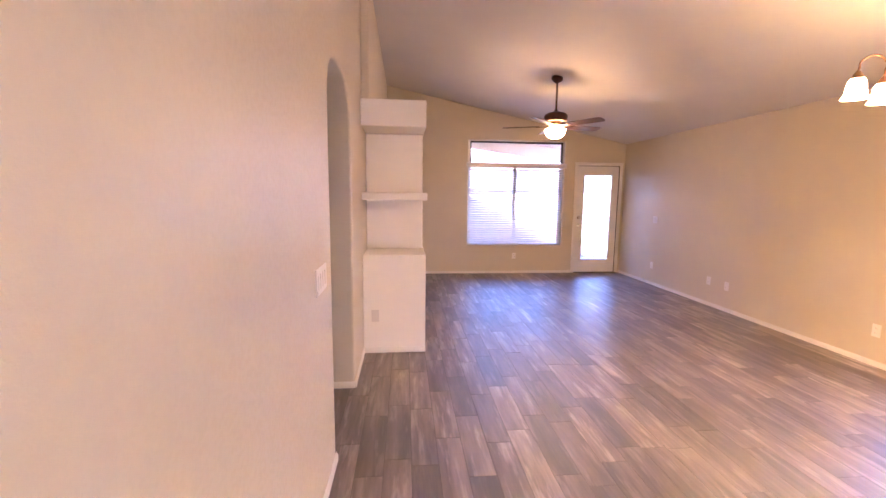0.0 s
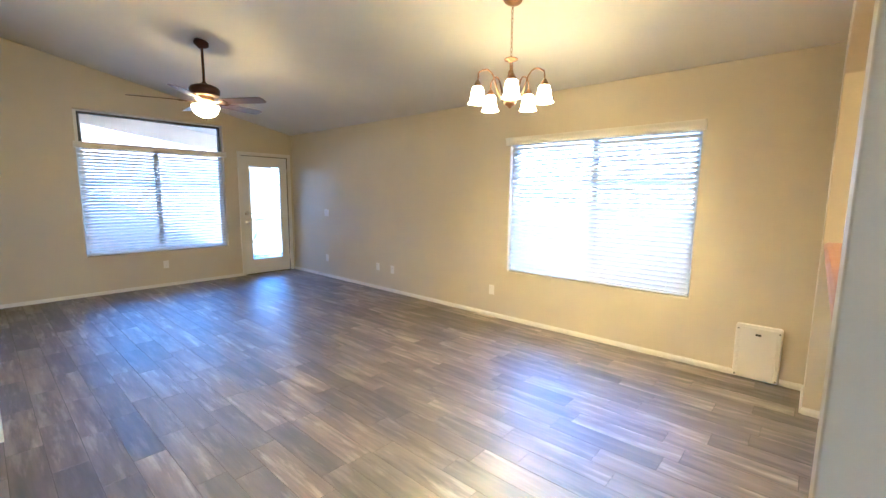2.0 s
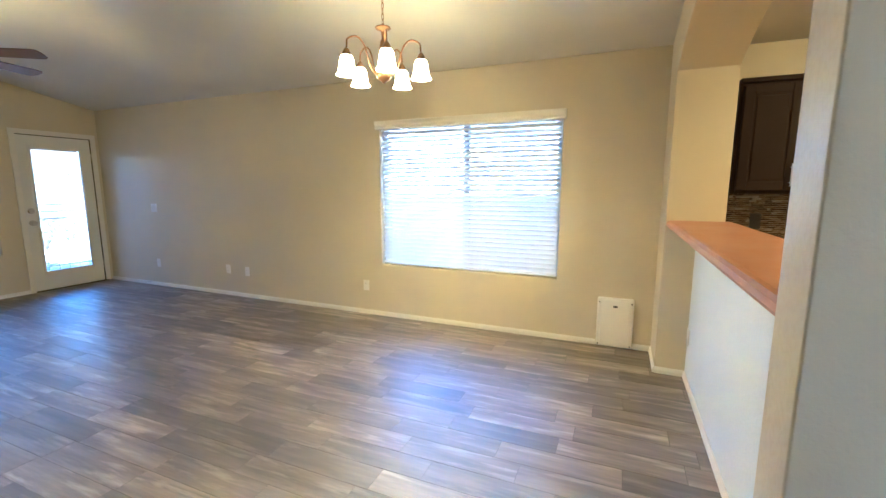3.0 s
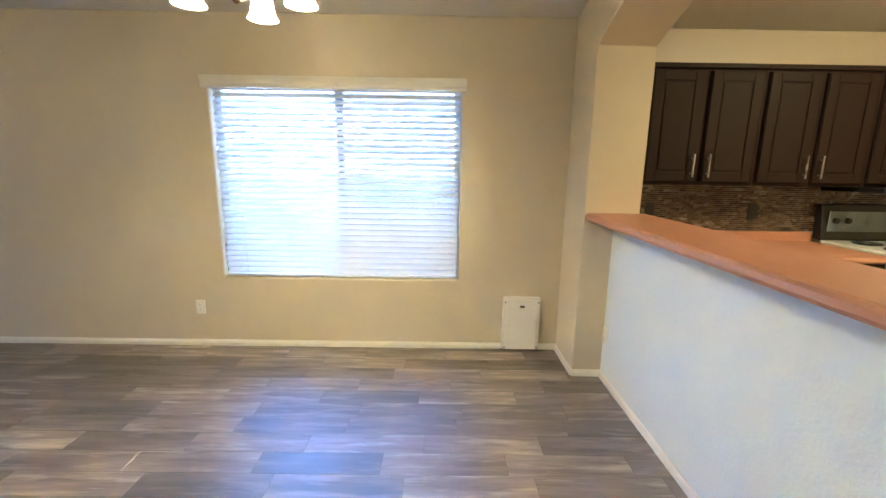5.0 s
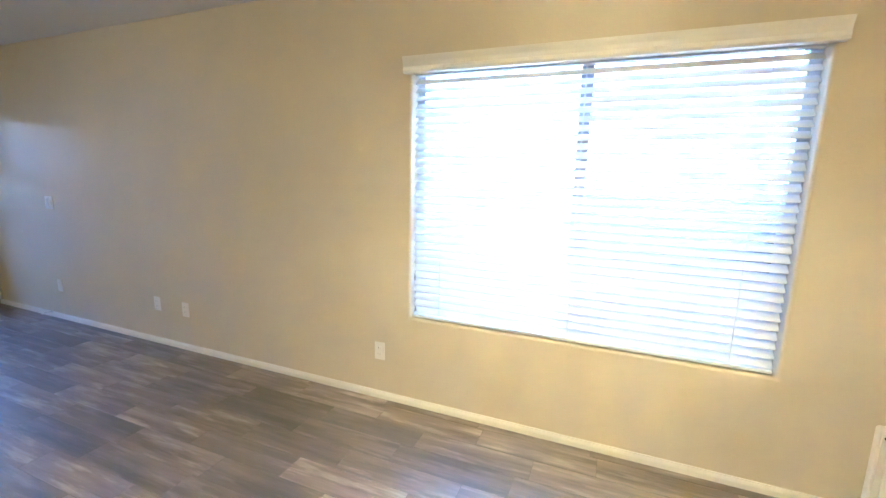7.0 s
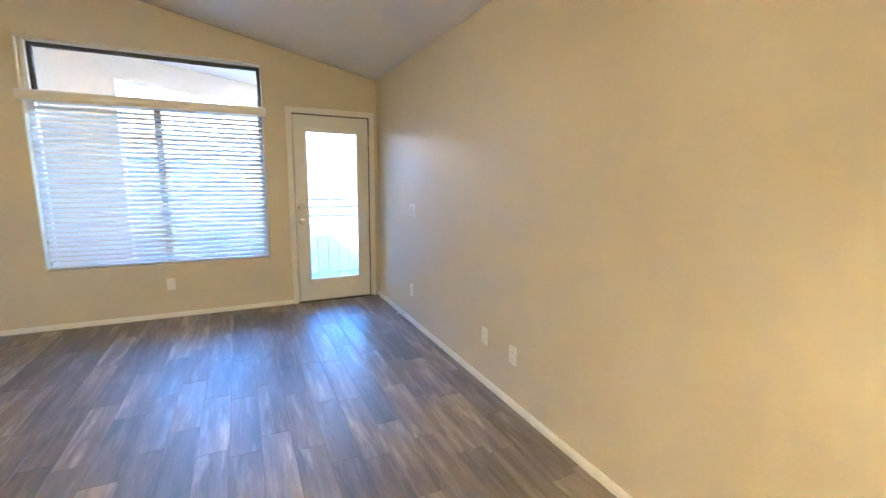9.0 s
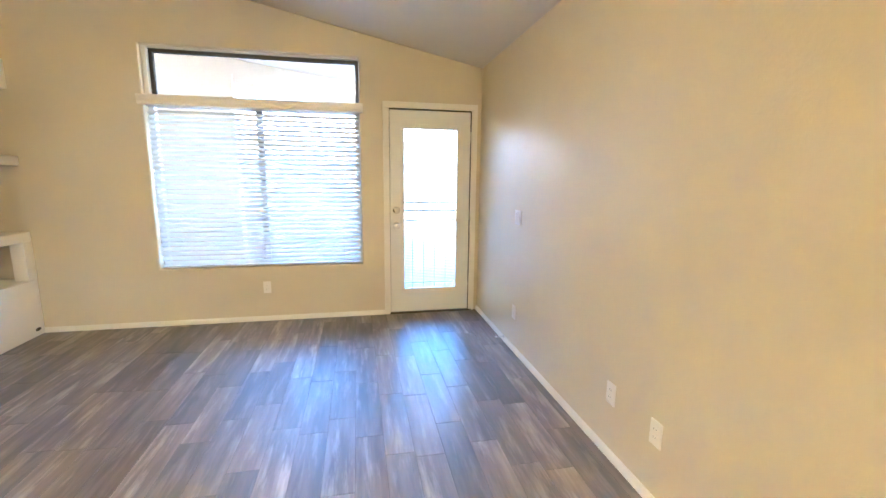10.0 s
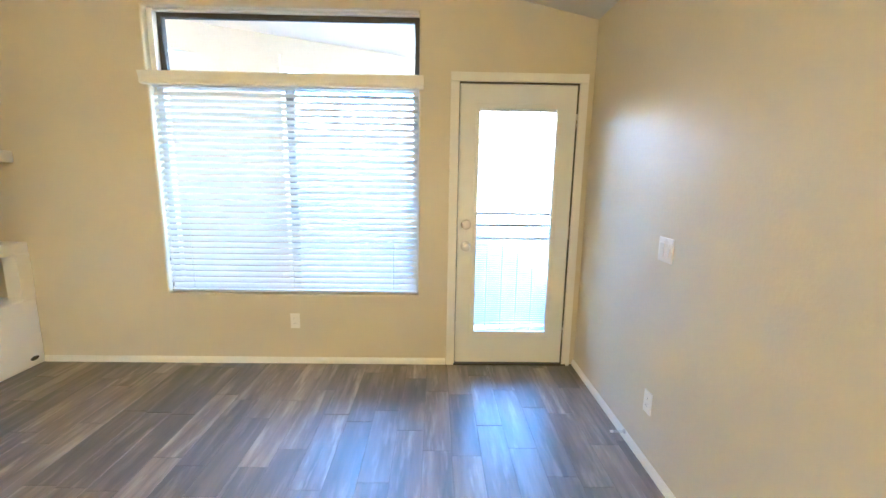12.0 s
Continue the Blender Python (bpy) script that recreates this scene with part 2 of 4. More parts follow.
def smooth_path(pts, n):
    """A Catmull-Rom curve through the points, n steps to each span."""
    p = [Vector(q) for q in pts]
    p = [2 * p[0] - p[1]] + p + [2 * p[-1] - p[-2]]
    out = []
    for i in range(1, len(p) - 2):
        for k in range(n):
            t = k / n
            out.append(0.5 * (2 * p[i] + (p[i + 1] - p[i - 1]) * t + (2 * p[i - 1] - 5 * p[i] + 4 * p[i + 1] - p[i + 2]) * t * t + (3 * p[i] - p[i - 1] - 3 * p[i + 1] + p[i + 2]) * t ** 3))
    return out + [p[-2]]


def prism(bm, outline, axis, a, b):
    """Extrude a closed outline of 2D points along an axis from a to b."""
    def place(u, v, w):
        return {"x": (w, u, v), "y": (u, w, v), "z": (u, v, w)}[axis]
    lo = [bm.verts.new(place(u, v, a)) for u, v in outline]
    hi = [bm.verts.new(place(u, v, b)) for u, v in outline]
    bm.faces.new(lo)
    bm.faces.new(list(reversed(hi)))
    for k in range(len(outline)):
        q = (k + 1) % len(outline)
        bm.faces.new((lo[k], hi[k], hi[q], lo[q]))
    bmesh.ops.recalc_face_normals(bm, faces=bm.faces)


def mesh_of(name, bm, material, smooth=False):
    bmesh.ops.recalc_face_normals(bm, faces=bm.faces)
    me = bpy.data.meshes.new(name)
    bm.to_mesh(me)
    bm.free()
    me.materials.append(material)
    if smooth:
        for p in me.polygons:
            p.use_smooth = True
    return me


def part(name, bm, material, parent=None, label="", smooth=False):
    ob = new(name, mesh_of(name, bm, material, smooth))
    if parent is not None:
        ob.parent = parent
    if label:
        ob["label"] = label
    return ob


def thing(name, label, category, group="", kind="", at=(0, 0, 0), turn=0):
    ob = new(name)
    ob.empty_display_size = 0.1
    ob.matrix_world = pose(*at, 0, 0, turn)
    return tagged(ob, label, category, group, kind)


def solid(name, bm, material, label, category, smooth=False):
    return tagged(part(name, bm, material, smooth=smooth), label, category, kind="structure")


def boxed(x0, x1, y0, y1, z0, z1, r=0.0, seg=2):
    bm = bmesh.new()
    box(bm, x0, x1, y0, y1, z0, z1)
    if r:
        bevel(bm, r, seg)
    return bm


# ---- the plan ----
EX, NY, WX = 4.455, 7.85, -0.105            # inner faces of the east, north and west walls
EAVE, SLOPE = 2.462, 0.206                  # ceiling height at the east wall, and its rise to the west
THICK = 0.16


def ceiling_at(x):
    return EAVE + SLOPE * (EX - x)


def wall_sheet(cols, rows_at, holes, axis, a, b):
    """A wall as a sheet of cells with the holes left out, given thickness from a to b."""
    bm = bmesh.new()
    grid = {}
    for i, u in enumerate(cols):
        for j, v in enumerate(rows_at(u)):
            grid[i, j] = bm.verts.new((u, a, v) if axis == "y" else (a, u, v))
    nrow = len(rows_at(cols[0]))
    for i in range(len(cols) - 1):
        for j in range(nrow - 1):
            if (i, j) not in holes:
                bm.faces.new((grid[i, j], grid[i + 1, j], grid[i + 1, j + 1], grid[i, j + 1]))
    for v in [v for v in bm.verts if not v.link_faces]:
        bm.verts.remove(v)
    ext = bmesh.ops.extrude_face_region(bm, geom=list(bm.faces))
    mv = [g for g in ext["geom"] if isinstance(g, bmesh.types.BMVert)]
    bmesh.ops.translate(bm, verts=mv, vec=(0, b - a, 0) if axis == "y" else (b - a, 0, 0))
    bmesh.ops.recalc_face_normals(bm, faces=bm.faces)
    return bm


# north wall, with the window and the door
bm = wall_sheet([-0.29, 1.442, 3.264, 3.53, 4.392, EX + THICK],
                lambda x: (0, 0.541, 2.06, 2.487 if x < 3.4 else 2.27, ceiling_at(x)), {(1, 1), (1, 2), (3, 0), (3, 1)}, "y", NY, NY + THICK)
bevel(bm, 0.014, 3)
solid("wall_north", bm, WALL, "tan textured drywall with a tall window and a glazed door", "wall")
# east wall, along the living room and the kitchen
bm = wall_sheet([-2.6, 1.303, 3.117, NY], lambda y: (0, 0.566, 2.02, EAVE), {(1, 1)}, "x", EX, EX + THICK)
bevel(bm, 0.014, 3)
solid("wall_east", bm, WALL, "tan textured drywall with a wide window", "wall")
# west wall, with the arched passage and an unseen doorway added to light the entry
A0, A1, SPRING, RISE = 2.315, 3.2, 1.9, 0.325
mid, half = (A0 + A1) / 2, (A1 - A0) / 2
outline = [(-1.75, 0), (A0, 0)] + [(mid - half * math.cos(math.pi * k / 24), SPRING + RISE * (1 - abs(math.cos(math.pi * k / 24)) ** 2.7) ** (1 / 2.7)) for k in range(25)] + [(A1, 0), (NY, 0), (NY, ceiling_at(WX)), (-2.6, ceiling_at(WX)), (-2.6, 0), (-2.4, 0), (-2.4, 2.05), (-1.75, 2.05)]
bm = bmesh.new()
prism(bm, outline, "x", WX - 0.2, WX)
bevel(bm, 0.016, 3, 40)
solid("wall_west", bm, WALL, "tan textured drywall with an arched passage", "wall")
# the wall above the built-in shelves stands proud of the rest
bm = bmesh.new()
prism(bm, [(WX, 2.3), (WX + 0.075, 2.3), (WX + 0.075, ceiling_at(WX + 0.075)), (WX, ceiling_at(WX))], "y", 3.965, NY)
bevel(bm, 0.014, 3)
solid("wall_upper", bm, WALL, "tan textured drywall above the built-in shelves", "wall")
# arched wall between the living room and the kitchen
P0, P1, PY0, PY1 = 1.715, 4.02, 0.145, 0.508
PW0 = 1.562                               # west face of the near pillar
BS, BR = 2.165, 0.235


def bar_arch(x):
    """The height of the flat arch over the bar."""
    return BS + BR * (1 - abs(2 * (x - P0) / (P1 - P0) - 1) ** 2.2)


steps = [P0 + (P1 - P0) * (0.5 - 0.5 * math.cos(math.pi * k / 32)) for k in range(33)]
outline = [(PW0, 0), (P0, 0)] + [(x, bar_arch(x)) for x in steps] + [(P1, 0), (EX, 0), (EX, EAVE), (PW0, ceiling_at(PW0))]
bm = bmesh.new()
prism(bm, outline, "y", PY0, PY1)
bevel(bm, 0.024, 4, 40)
solid("wall_arch", bm, WALL, "tan textured drywall with a wide flat arch over the bar", "wall")
# half wall under the bar
solid("wall_bar", boxed(P0, P1, 0.16, 0.31, 0, 1.098), BARPAINT, "white painted half wall under the bar top", "wall")
# plain walls that close the entry, the kitchen and the passage
solid("wall_entry", boxed(PW0, P0, -2.6, PY0, 0, 3.0), WALL, "plain tan drywall", "wall")
# the low opening in this unseen wall is added to light the entry
bm = wall_sheet([WX - 0.2, 0.15, 0.95, 1.9, 3.5, EX + THICK], lambda x: (0, 0.15, 0.65, 1.75, ceiling_at(x)), {(1, 1)}, "y", -2.6, -2.72)
solid("wall_south", bm, WALL, "plain tan drywall with an added low opening that lets in daylight", "wall")
bm = bmesh.new()
box(bm, -1.9, -1.78, 1.2, 4.6, 0, 2.5)
box(bm, -1.78, WX - 0.2, 1.2, 1.32, 0, 2.5)
box(bm, -1.78, WX - 0.2, 4.48, 4.6, 0, 2.5)
solid("wall_passage", bm, WALL, "plain tan drywall of a passage", "wall")
solid("ceiling_passage", boxed(-1.9, WX - 0.2, 1.2, 4.6, 2.5, 2.6), CEIL, "plain off-white ceiling of a passage", "ceiling")
solid("ceiling_kitchen", boxed(P0, EX, -2.6, PY0, 2.40, 2.425), CEIL, "plain off-white flat kitchen ceiling", "ceiling")
bm = bmesh.new()
prism(bm, [(WX - 0.2, ceiling_at(WX - 0.2)), (EX + THICK, ceiling_at(EX + THICK)), (EX + THICK, ceiling_at(EX + THICK) + 0.2), (WX - 0.2, ceiling_at(WX - 0.2) + 0.2)], "y", -2.72, NY + THICK)
solid("ceiling", bm, CEIL, "off-white textured sloped ceiling", "ceiling")


# ---- baseboards ----
def baseboard(x0, y0, x1, y1, nx, ny, h=0.047, t=0.013):
    """A run of baseboard along a wall whose inner side looks along (nx, ny)."""
    prof = [(0, 0), (t, 0), (t, h - 0.022), (t * 0.75, h - 0.012), (t * 0.45, h - 0.006), (t * 0.4, h), (0, h)]
    bm = bmesh.new()
    a = [bm.verts.new((x0 + nx * u, y0 + ny * u, v)) for u, v in prof]
    c = [bm.verts.new((x1 + nx * u, y1 + ny * u, v)) for u, v in prof]
    bm.faces.new(a)
    bm.faces.new(list(reversed(c)))
    for k in range(len(prof)):
        q = (k + 1) % len(prof)
        bm.faces.new((a[k], c[k], c[q], a[q]))
    return solid("baseboard", bm, TRIM, "cream painted wooden baseboard along the wall", "baseboard")


SX, SY = 0.472, 3.915                        # front and south end of the built-in shelves
baseboard(EX, 0.95, EX, NY, -1, 0)
baseboard(EX, PY1, EX, 0.65, -1, 0)
baseboard(SX, NY, 3.474, NY, 0, -1)
baseboard(P1, PY1, EX, PY1, 0, 1)
baseboard(P1, 0.31, P1, PY1, -1, 0)
baseboard(P0, 0.31, P1, 0.31, 0, 1)
baseboard(PW0, PY1, P0, PY1, 0, 1)
baseboard(WX, SY, SX, SY, 0, -1)
baseboard(WX, -1.75, WX, A0, 1, 0)
baseboard(PW0, -2.6, PW0, PY1, -1, 0)
baseboard(WX, A1, WX, SY, 1, 0)
baseboard(WX - 0.2, A1, WX, A1, 0, -1)


# ---- windows, blinds, door ----
def slat_mesh(length, depth, thick, camber, name):
    """One slat lying along x, cambered across y."""
    bm = bmesh.new()
    us = [-0.5, -0.17, 0.17, 0.5]
    top = [(u * depth, camber * (1 - 4 * u * u)) for u in us]
    ring = [(y, z + thick / 2) for y, z in top] + [(y, z - thick / 2) for y, z in reversed(top)]
    a = [bm.verts.new((-length / 2, y, z)) for y, z in ring]
    c = [bm.verts.new((length / 2, y, z)) for y, z in ring]
    bm.faces.new(a)
    bm.faces.new(list(reversed(c)))
    for k in range(len(ring)):
        q = (k + 1) % len(ring)
        bm.faces.new((a[k], c[k], c[q], a[q]))
    return mesh_of(name, bm, SLAT)


def window_blind(width, z0, z1, tilt, at, turn, label):
    """A two-inch slat blind: x along the window, y into the room, from z0 up to the valance top z1."""
    w = thing("window_blind", label, "window blind", "slatted window blinds", "", at, turn)
    prof = [(0.0, 0), (0.044, 0), (0.048, 0.012), (0.044, 0.03), (0.048, 0.05), (0.057, 0.068), (0.06, 0.08), (0.0, 0.08)]
    bm = bmesh.new()
    prism(bm, prof, "x", -width / 2 - 0.03, width / 2 + 0.03)
    bmesh.ops.translate(bm, verts=bm.verts, vec=(0, 0.004, z1 - 0.08))
    part("valance", bm, TRIM, w, "cream moulded valance")
    part("headrail", boxed(-width / 2 + 0.012, width / 2 - 0.012, -0.062, -0.012, z1 - 0.085, z1 - 0.035, 0.003), VINYL, w)
    part("bottom_rail", boxed(-width / 2 + 0.012, width / 2 - 0.012, -0.062, -0.012, z0 + 0.008, z0 + 0.026, 0.005), VINYL, w)
    me = slat_mesh(width - 0.026, 0.05, 0.0028, 0.003, "slat")
    z, k = z0 + 0.05, 0
    while z < z1 - 0.095:
        s = new("slat", me)
        s.parent = w
        s.matrix_local = pose(0, -0.037, z, -tilt + random.uniform(-0.1, 0.1), 0, 0)
        z += 0.0435
    for x in (-width * 0.4, 0.0, width * 0.4):
        bm = bmesh.new()
        tube(bm, [(x, -0.0125, z0 + 0.02), (x, -0.0125, z1 - 0.05)], 0.0012, 5)
        tube(bm, [(x, -0.0615, z0 + 0.02), (x, -0.0615, z1 - 0.05)], 0.0012, 5)
        part("ladder_cord", bm, VINYL, w)
    for dx, zz in ((0.035, z0 + 0.05), (0.03, z0 + 0.24)):
        bm = bmesh.new()
        tube(bm, [(width / 2 - dx, -0.004, z1 - 0.09), (width / 2 - dx, -0.004, zz + 0.03)], 0.0011, 5)
        part("pull_cord", bm, VINYL, w)
        bm = bmesh.new()
        lathe(bm, [(0, 0.032), (0.003, 0.03), (0.006, 0.008), (0.005, 0), (0, 0)], 10, (width / 2 - dx, -0.004, zz))
        part("cord_tassel", bm, IRON, w, "small dark cord tassel")
    return w


def slider_window(name, width, z0, z1, at, turn, label, screen=0):
    """A vinyl slider: y points into the room, 0 at the inner wall face."""
    w = thing(name, label, "window", "", "structure", at, turn)
    d0, d1, f = -0.145, -0.085, 0.045
    bm = bmesh.new()
    for q in ((-width / 2, width / 2, z0, z0 + f), (-width / 2, width / 2, z1 - f, z1), (-width / 2, -width / 2 + f, z0 + f, z1 - f), (width / 2 - f, width / 2, z0 + f, z1 - f)):
        box(bm, q[0], q[1], d0, d1, q[2], q[3])
    part("window_frame", bm, VINYL, w)
    part("mullion", boxed(-0.03, 0.03, d0 + 0.005, d1 - 0.005, z0 + f, z1 - f, 0.003), ALUMINIUM, w)
    for x0, x1, y in ((-width / 2 + f, -0.03, -0.125), (0.03, width / 2 - f, -0.105)):
        p = part("pane", boxed(x0, x1, y - 0.002, y + 0.002, z0 + f, z1 - f), GLASS, w)
        p.visible_shadow = False
    if screen:
        x0, x1 = sorted((screen * 0.03, screen * (width / 2 - f)))
        part("insect_screen", boxed(x0, x1, -0.142, -0.141, z0 + f, z1 - f), MESH, w, "dark mesh insect screen")
    return w


slider_window("window_1", 1.814, 0.566, 2.02, (EX, 2.21, 0), 90, "white-framed sliding window with a grey meeting rail behind a blind in the long wall", -1)
window_blind(1.814, 0.566, 2.036, 40, (EX, 2.21, 0), 90, "white faux-wood slat blind under a cream moulded valance, lowered")
slider_window("window_2", 1.822, 0.541, 2.03, (2.353, NY, 0), 180, "white-framed sliding window with a grey meeting rail behind a blind beside the glazed door")
window_blind(1.822, 0.541, 2.07, 36, (2.353, NY, 0), 180, "white faux-wood slat blind beneath a narrow fixed window, lowered")
# fixed upper light over the north window
w = thing("window_3", "narrow fixed upper window with a dark frame above the blind", "window", "", "structure", (2.353, NY, 0), 180)
bm = bmesh.new()
for q in ((-0.908, 0.872, 2.03, 2.06), (-0.908, 0.872, 2.448, 2.474), (-0.908, -0.882, 2.06, 2.448), (0.846, 0.872, 2.06, 2.448)):
    box(bm, q[0], q[1], -0.145, -0.092, q[2], q[3])
part("window_frame", bm, GASKET, w, "dark bronze frame")
bm = bmesh.new()
box(bm, 0.872, 0.909, -0.145, -0.045, 2.06, 2.486)
box(bm, -0.909, 0.872, -0.145, -0.052, 2.474, 2.486)
part("liner", bm, TRIM, w, "cream painted wooden liner")
p = part("pane", boxed(-0.882, 0.846, -0.112, -0.108, 2.06, 2.448), GLASS, w)
p.visible_shadow = False
# loose dark sealing strip round the pane, uneven along its inner edge
rng = random.Random(8)
for side in range(3):
    bm = bmesh.new()
    n = 40 if side == 0 else 12
    lead, back = [], []
    for k in range(n + 1):
        u = k / n
        wob = 0.007 + 0.005 * math.sin(5 * u + side) + rng.uniform(-0.0025, 0.0025)
        if side == 0:
            lead.append((-0.882 + 1.728 * u, 2.448 - wob))
            back.append((-0.882 + 1.728 * u, 2.452))
        else:
            x = 0.846 if side == 1 else -0.882
            d = -1 if side == 1 else 1
            lead.append((x + d * wob * 0.9, 2.06 + 0.388 * u))
            back.append((x - d * 0.004, 2.06 + 0.388 * u))
    for a, c in zip(range(n), range(1, n + 1)):
        ring = [bm.verts.new((px, py, pz)) for py in (-0.104, -0.098) for px, pz in (lead[a], lead[c], back[c], back[a])]
        for f in ((0, 1, 2, 3), (7, 6, 5, 4), (0, 4, 5, 1), (2, 6, 7, 3)):
            bm.faces.new([ring[i] for i in f])
    part("seal_strip", bm, GASKET, w, "loose dark sealing strip")

# the glazed door
DL, DR, DT = 3.546, 4.353, 2.04
d = thing("door_1", "cream painted door with a full glass light, closed, in a cream casing", "door", "", "structure", (0, NY, 0))
GL, GR, GB, GT = 3.678, 4.226, 0.256, 1.886
bm = bmesh.new()
for q in ((DL, GL, 0.012, DT), (GR, DR, 0.012, DT), (GL, GR, 0.012, GB), (GL, GR, GT, DT)):
    box(bm, q[0], q[1], 0.016, 0.06, q[2], q[3])
bmesh.ops.remove_doubles(bm, verts=bm.verts, dist=0.0005)
leaf = part("door_leaf", bm, DOOR, d)
bm = bmesh.new()
g = 0.024
for q in ((GL - g, GL + 0.006, GB - g, GT + g), (GR - 0.006, GR + g, GB - g, GT + g), (GL + 0.006, GR - 0.006, GB - g, GB + 0.006), (GL + 0.006, GR - 0.006, GT - 0.006, GT + g)):
    box(bm, q[0], q[1], 0.006, 0.016, q[2], q[3])
bevel(bm, 0.003, 2)
part("glass_frame", bm, DOOR, d, "moulded frame round the glass")
p = part("pane", boxed(GL, GR, 0.026, 0.029, GB, GT), GLASS, d)
p.visible_shadow = False
p = part("pane", boxed(GL, GR, 0.05, 0.053, GB, GT), GLASS, d)
p.visible_shadow = False
me = slat_mesh(GR - GL - 0.008, 0.0125, 0.0005, 0.0008, "blind_slat")
z = GB + 0.075
while z < GT - 0.03:
    s = new("blind_slat", me)
    s.parent = d
    s.matrix_local = pose((GL + GR) / 2, 0.0395, z, 24, 0, 0)
    z += 0.0165
part("blind_rail", boxed(GL + 0.004, GR - 0.004, 0.033, 0.046, GB + 0.055, GB + 0.064), SLAT, d)
part("blind_rail", boxed(GL + 0.004, GR - 0.004, 0.032, 0.047, GT - 0.022, GT), SLAT, d)
for x in (GL + 0.09, GR - 0.09):
    bm = bmesh.new()
    tube(bm, [(x, 0.0395, GB + 0.06), (x, 0.0395, GT - 0.01)], 0.0007, 5)
    part("blind_cord", bm, SLAT, d)
for zz, knob in ((1.071, False), (0.914, True)):
    bm = bmesh.new()
    prof = [(0.032, 0), (0.032, 0.006), (0.026, 0.012), (0, 0.012)] if not knob else [(0.032, 0), (0.032, 0.006), (0.024, 0.012), (0.012, 0.016), (0.012, 0.034), (0.024, 0.042), (0.028, 0.054), (0.024, 0.066), (0, 0.07)]
    lathe(bm, prof, 24)
    if not knob:
        box(bm, -0.004, 0.004, -0.013, 0.013, 0.012, 0.026)
    bmesh.ops.transform(bm, matrix=pose(3.606, 0.016, zz, 90, 0, 0) @ Matrix.Diagonal((1.15, 1.15, 1.0, 1)), verts=bm.verts)
    part("door_knob" if knob else "deadbolt", bm, NICKEL, d, "satin nickel", smooth=False)
for zz in (0.25, 1.02, 1.80):
    bm = bmesh.new()
    lathe(bm, [(0, -0.05), (0.006, -0.05), (0.006, 0.05), (0, 0.05)], 10, (DR + 0.004, 0.008, zz))
    part("hinge", bm, NICKEL, d)
for x0, x1, a, z1 in ((3.478, 3.539, 0, 2.10), (4.36, 4.418, 1, 2.10)):
    part("casing", boxed(x0, x1, -0.017, 0.002, 0, 2.05, 0.004), TRIM, d)
part("casing", boxed(3.478, 4.418, -0.018, 0.002, 2.05, 2.11, 0.004), TRIM, d)
bm = bmesh.new()
box(bm, 3.532, 3.543, 0.004, 0.15, 0, 2.055)
box(bm, 4.356, 4.39, 0.004, 0.15, 0, 2.055)
box(bm, 3.543, 4.356, 0.004, 0.15, 2.043, 2.062)
part("jamb", bm, GASKET, d, "dark weather strip in the jamb")
part("threshold", boxed(3.532, 4.39, -0.02, 0.16, 0.0, 0.012, 0.003), GASKET, d, "dark metal threshold")


# ---- built-in shelves ----
u = thing("built_in_shelves", "cream drywall built-in media wall with open ledges, empty", "shelves", at=(0, 0, 0))
bm = bmesh.new()
prism(bm, [(SY, 0), (NY - 0.001, 0), (NY - 0.001, 0.495), (7.2, 0.495), (7.2, 0.925), (SY, 0.925)], "x", WX + 0.001, SX)
bevel(bm, 0.01, 3, 40)
part("base", bm, CREAM, u)
part("stile", boxed(SX - 0.1, SX, NY - 0.1, NY - 0.001, 0.495, 0.825), CREAM, u)
part("ledge", boxed(WX + 0.001, SX, 7.2, NY - 0.001, 0.825, 0.908, 0.008), CREAM, u)
part("partition", boxed(WX + 0.001, SX - 0.012, 4.38, 4.51, 0.925, 2.068, 0.01), CREAM, u)
part("partition", boxed(WX + 0.001, SX - 0.012, 7.11, 7.2, 0.925, 2.068, 0.01), CREAM, u)
part("header", boxed(WX + 0.001, SX, SY - 0.012, NY - 0.001, 2.068, 2.3, 0.012, 3), CREAM, u)
part("shelf", boxed(WX + 0.001, SX + 0.012, SY - 0.012, 4.382, 1.422, 1.492, 0.01, 3), CREAM, u)
part("shelf", boxed(WX + 0.001, SX, 7.2, NY - 0.001, 1.46, 1.54, 0.01, 3), CREAM, u)
bm = bmesh.new()
lathe(bm, [(0, 0), (0.022, 0), (0.026, 0.003), (0.022, 0.004), (0.018, 0.002), (0, 0.001)], 16)
bmesh.ops.transform(bm, matrix=Matrix.Translation((SX, 7.765, 0.06)) @ pose(0, 0, 0, 0, 90, 0) @ Matrix.Diagonal((0.6, 1.3, 1, 1)), verts=bm.verts)
part("cable_hole", bm, SLOT, u, "small dark cable hole")


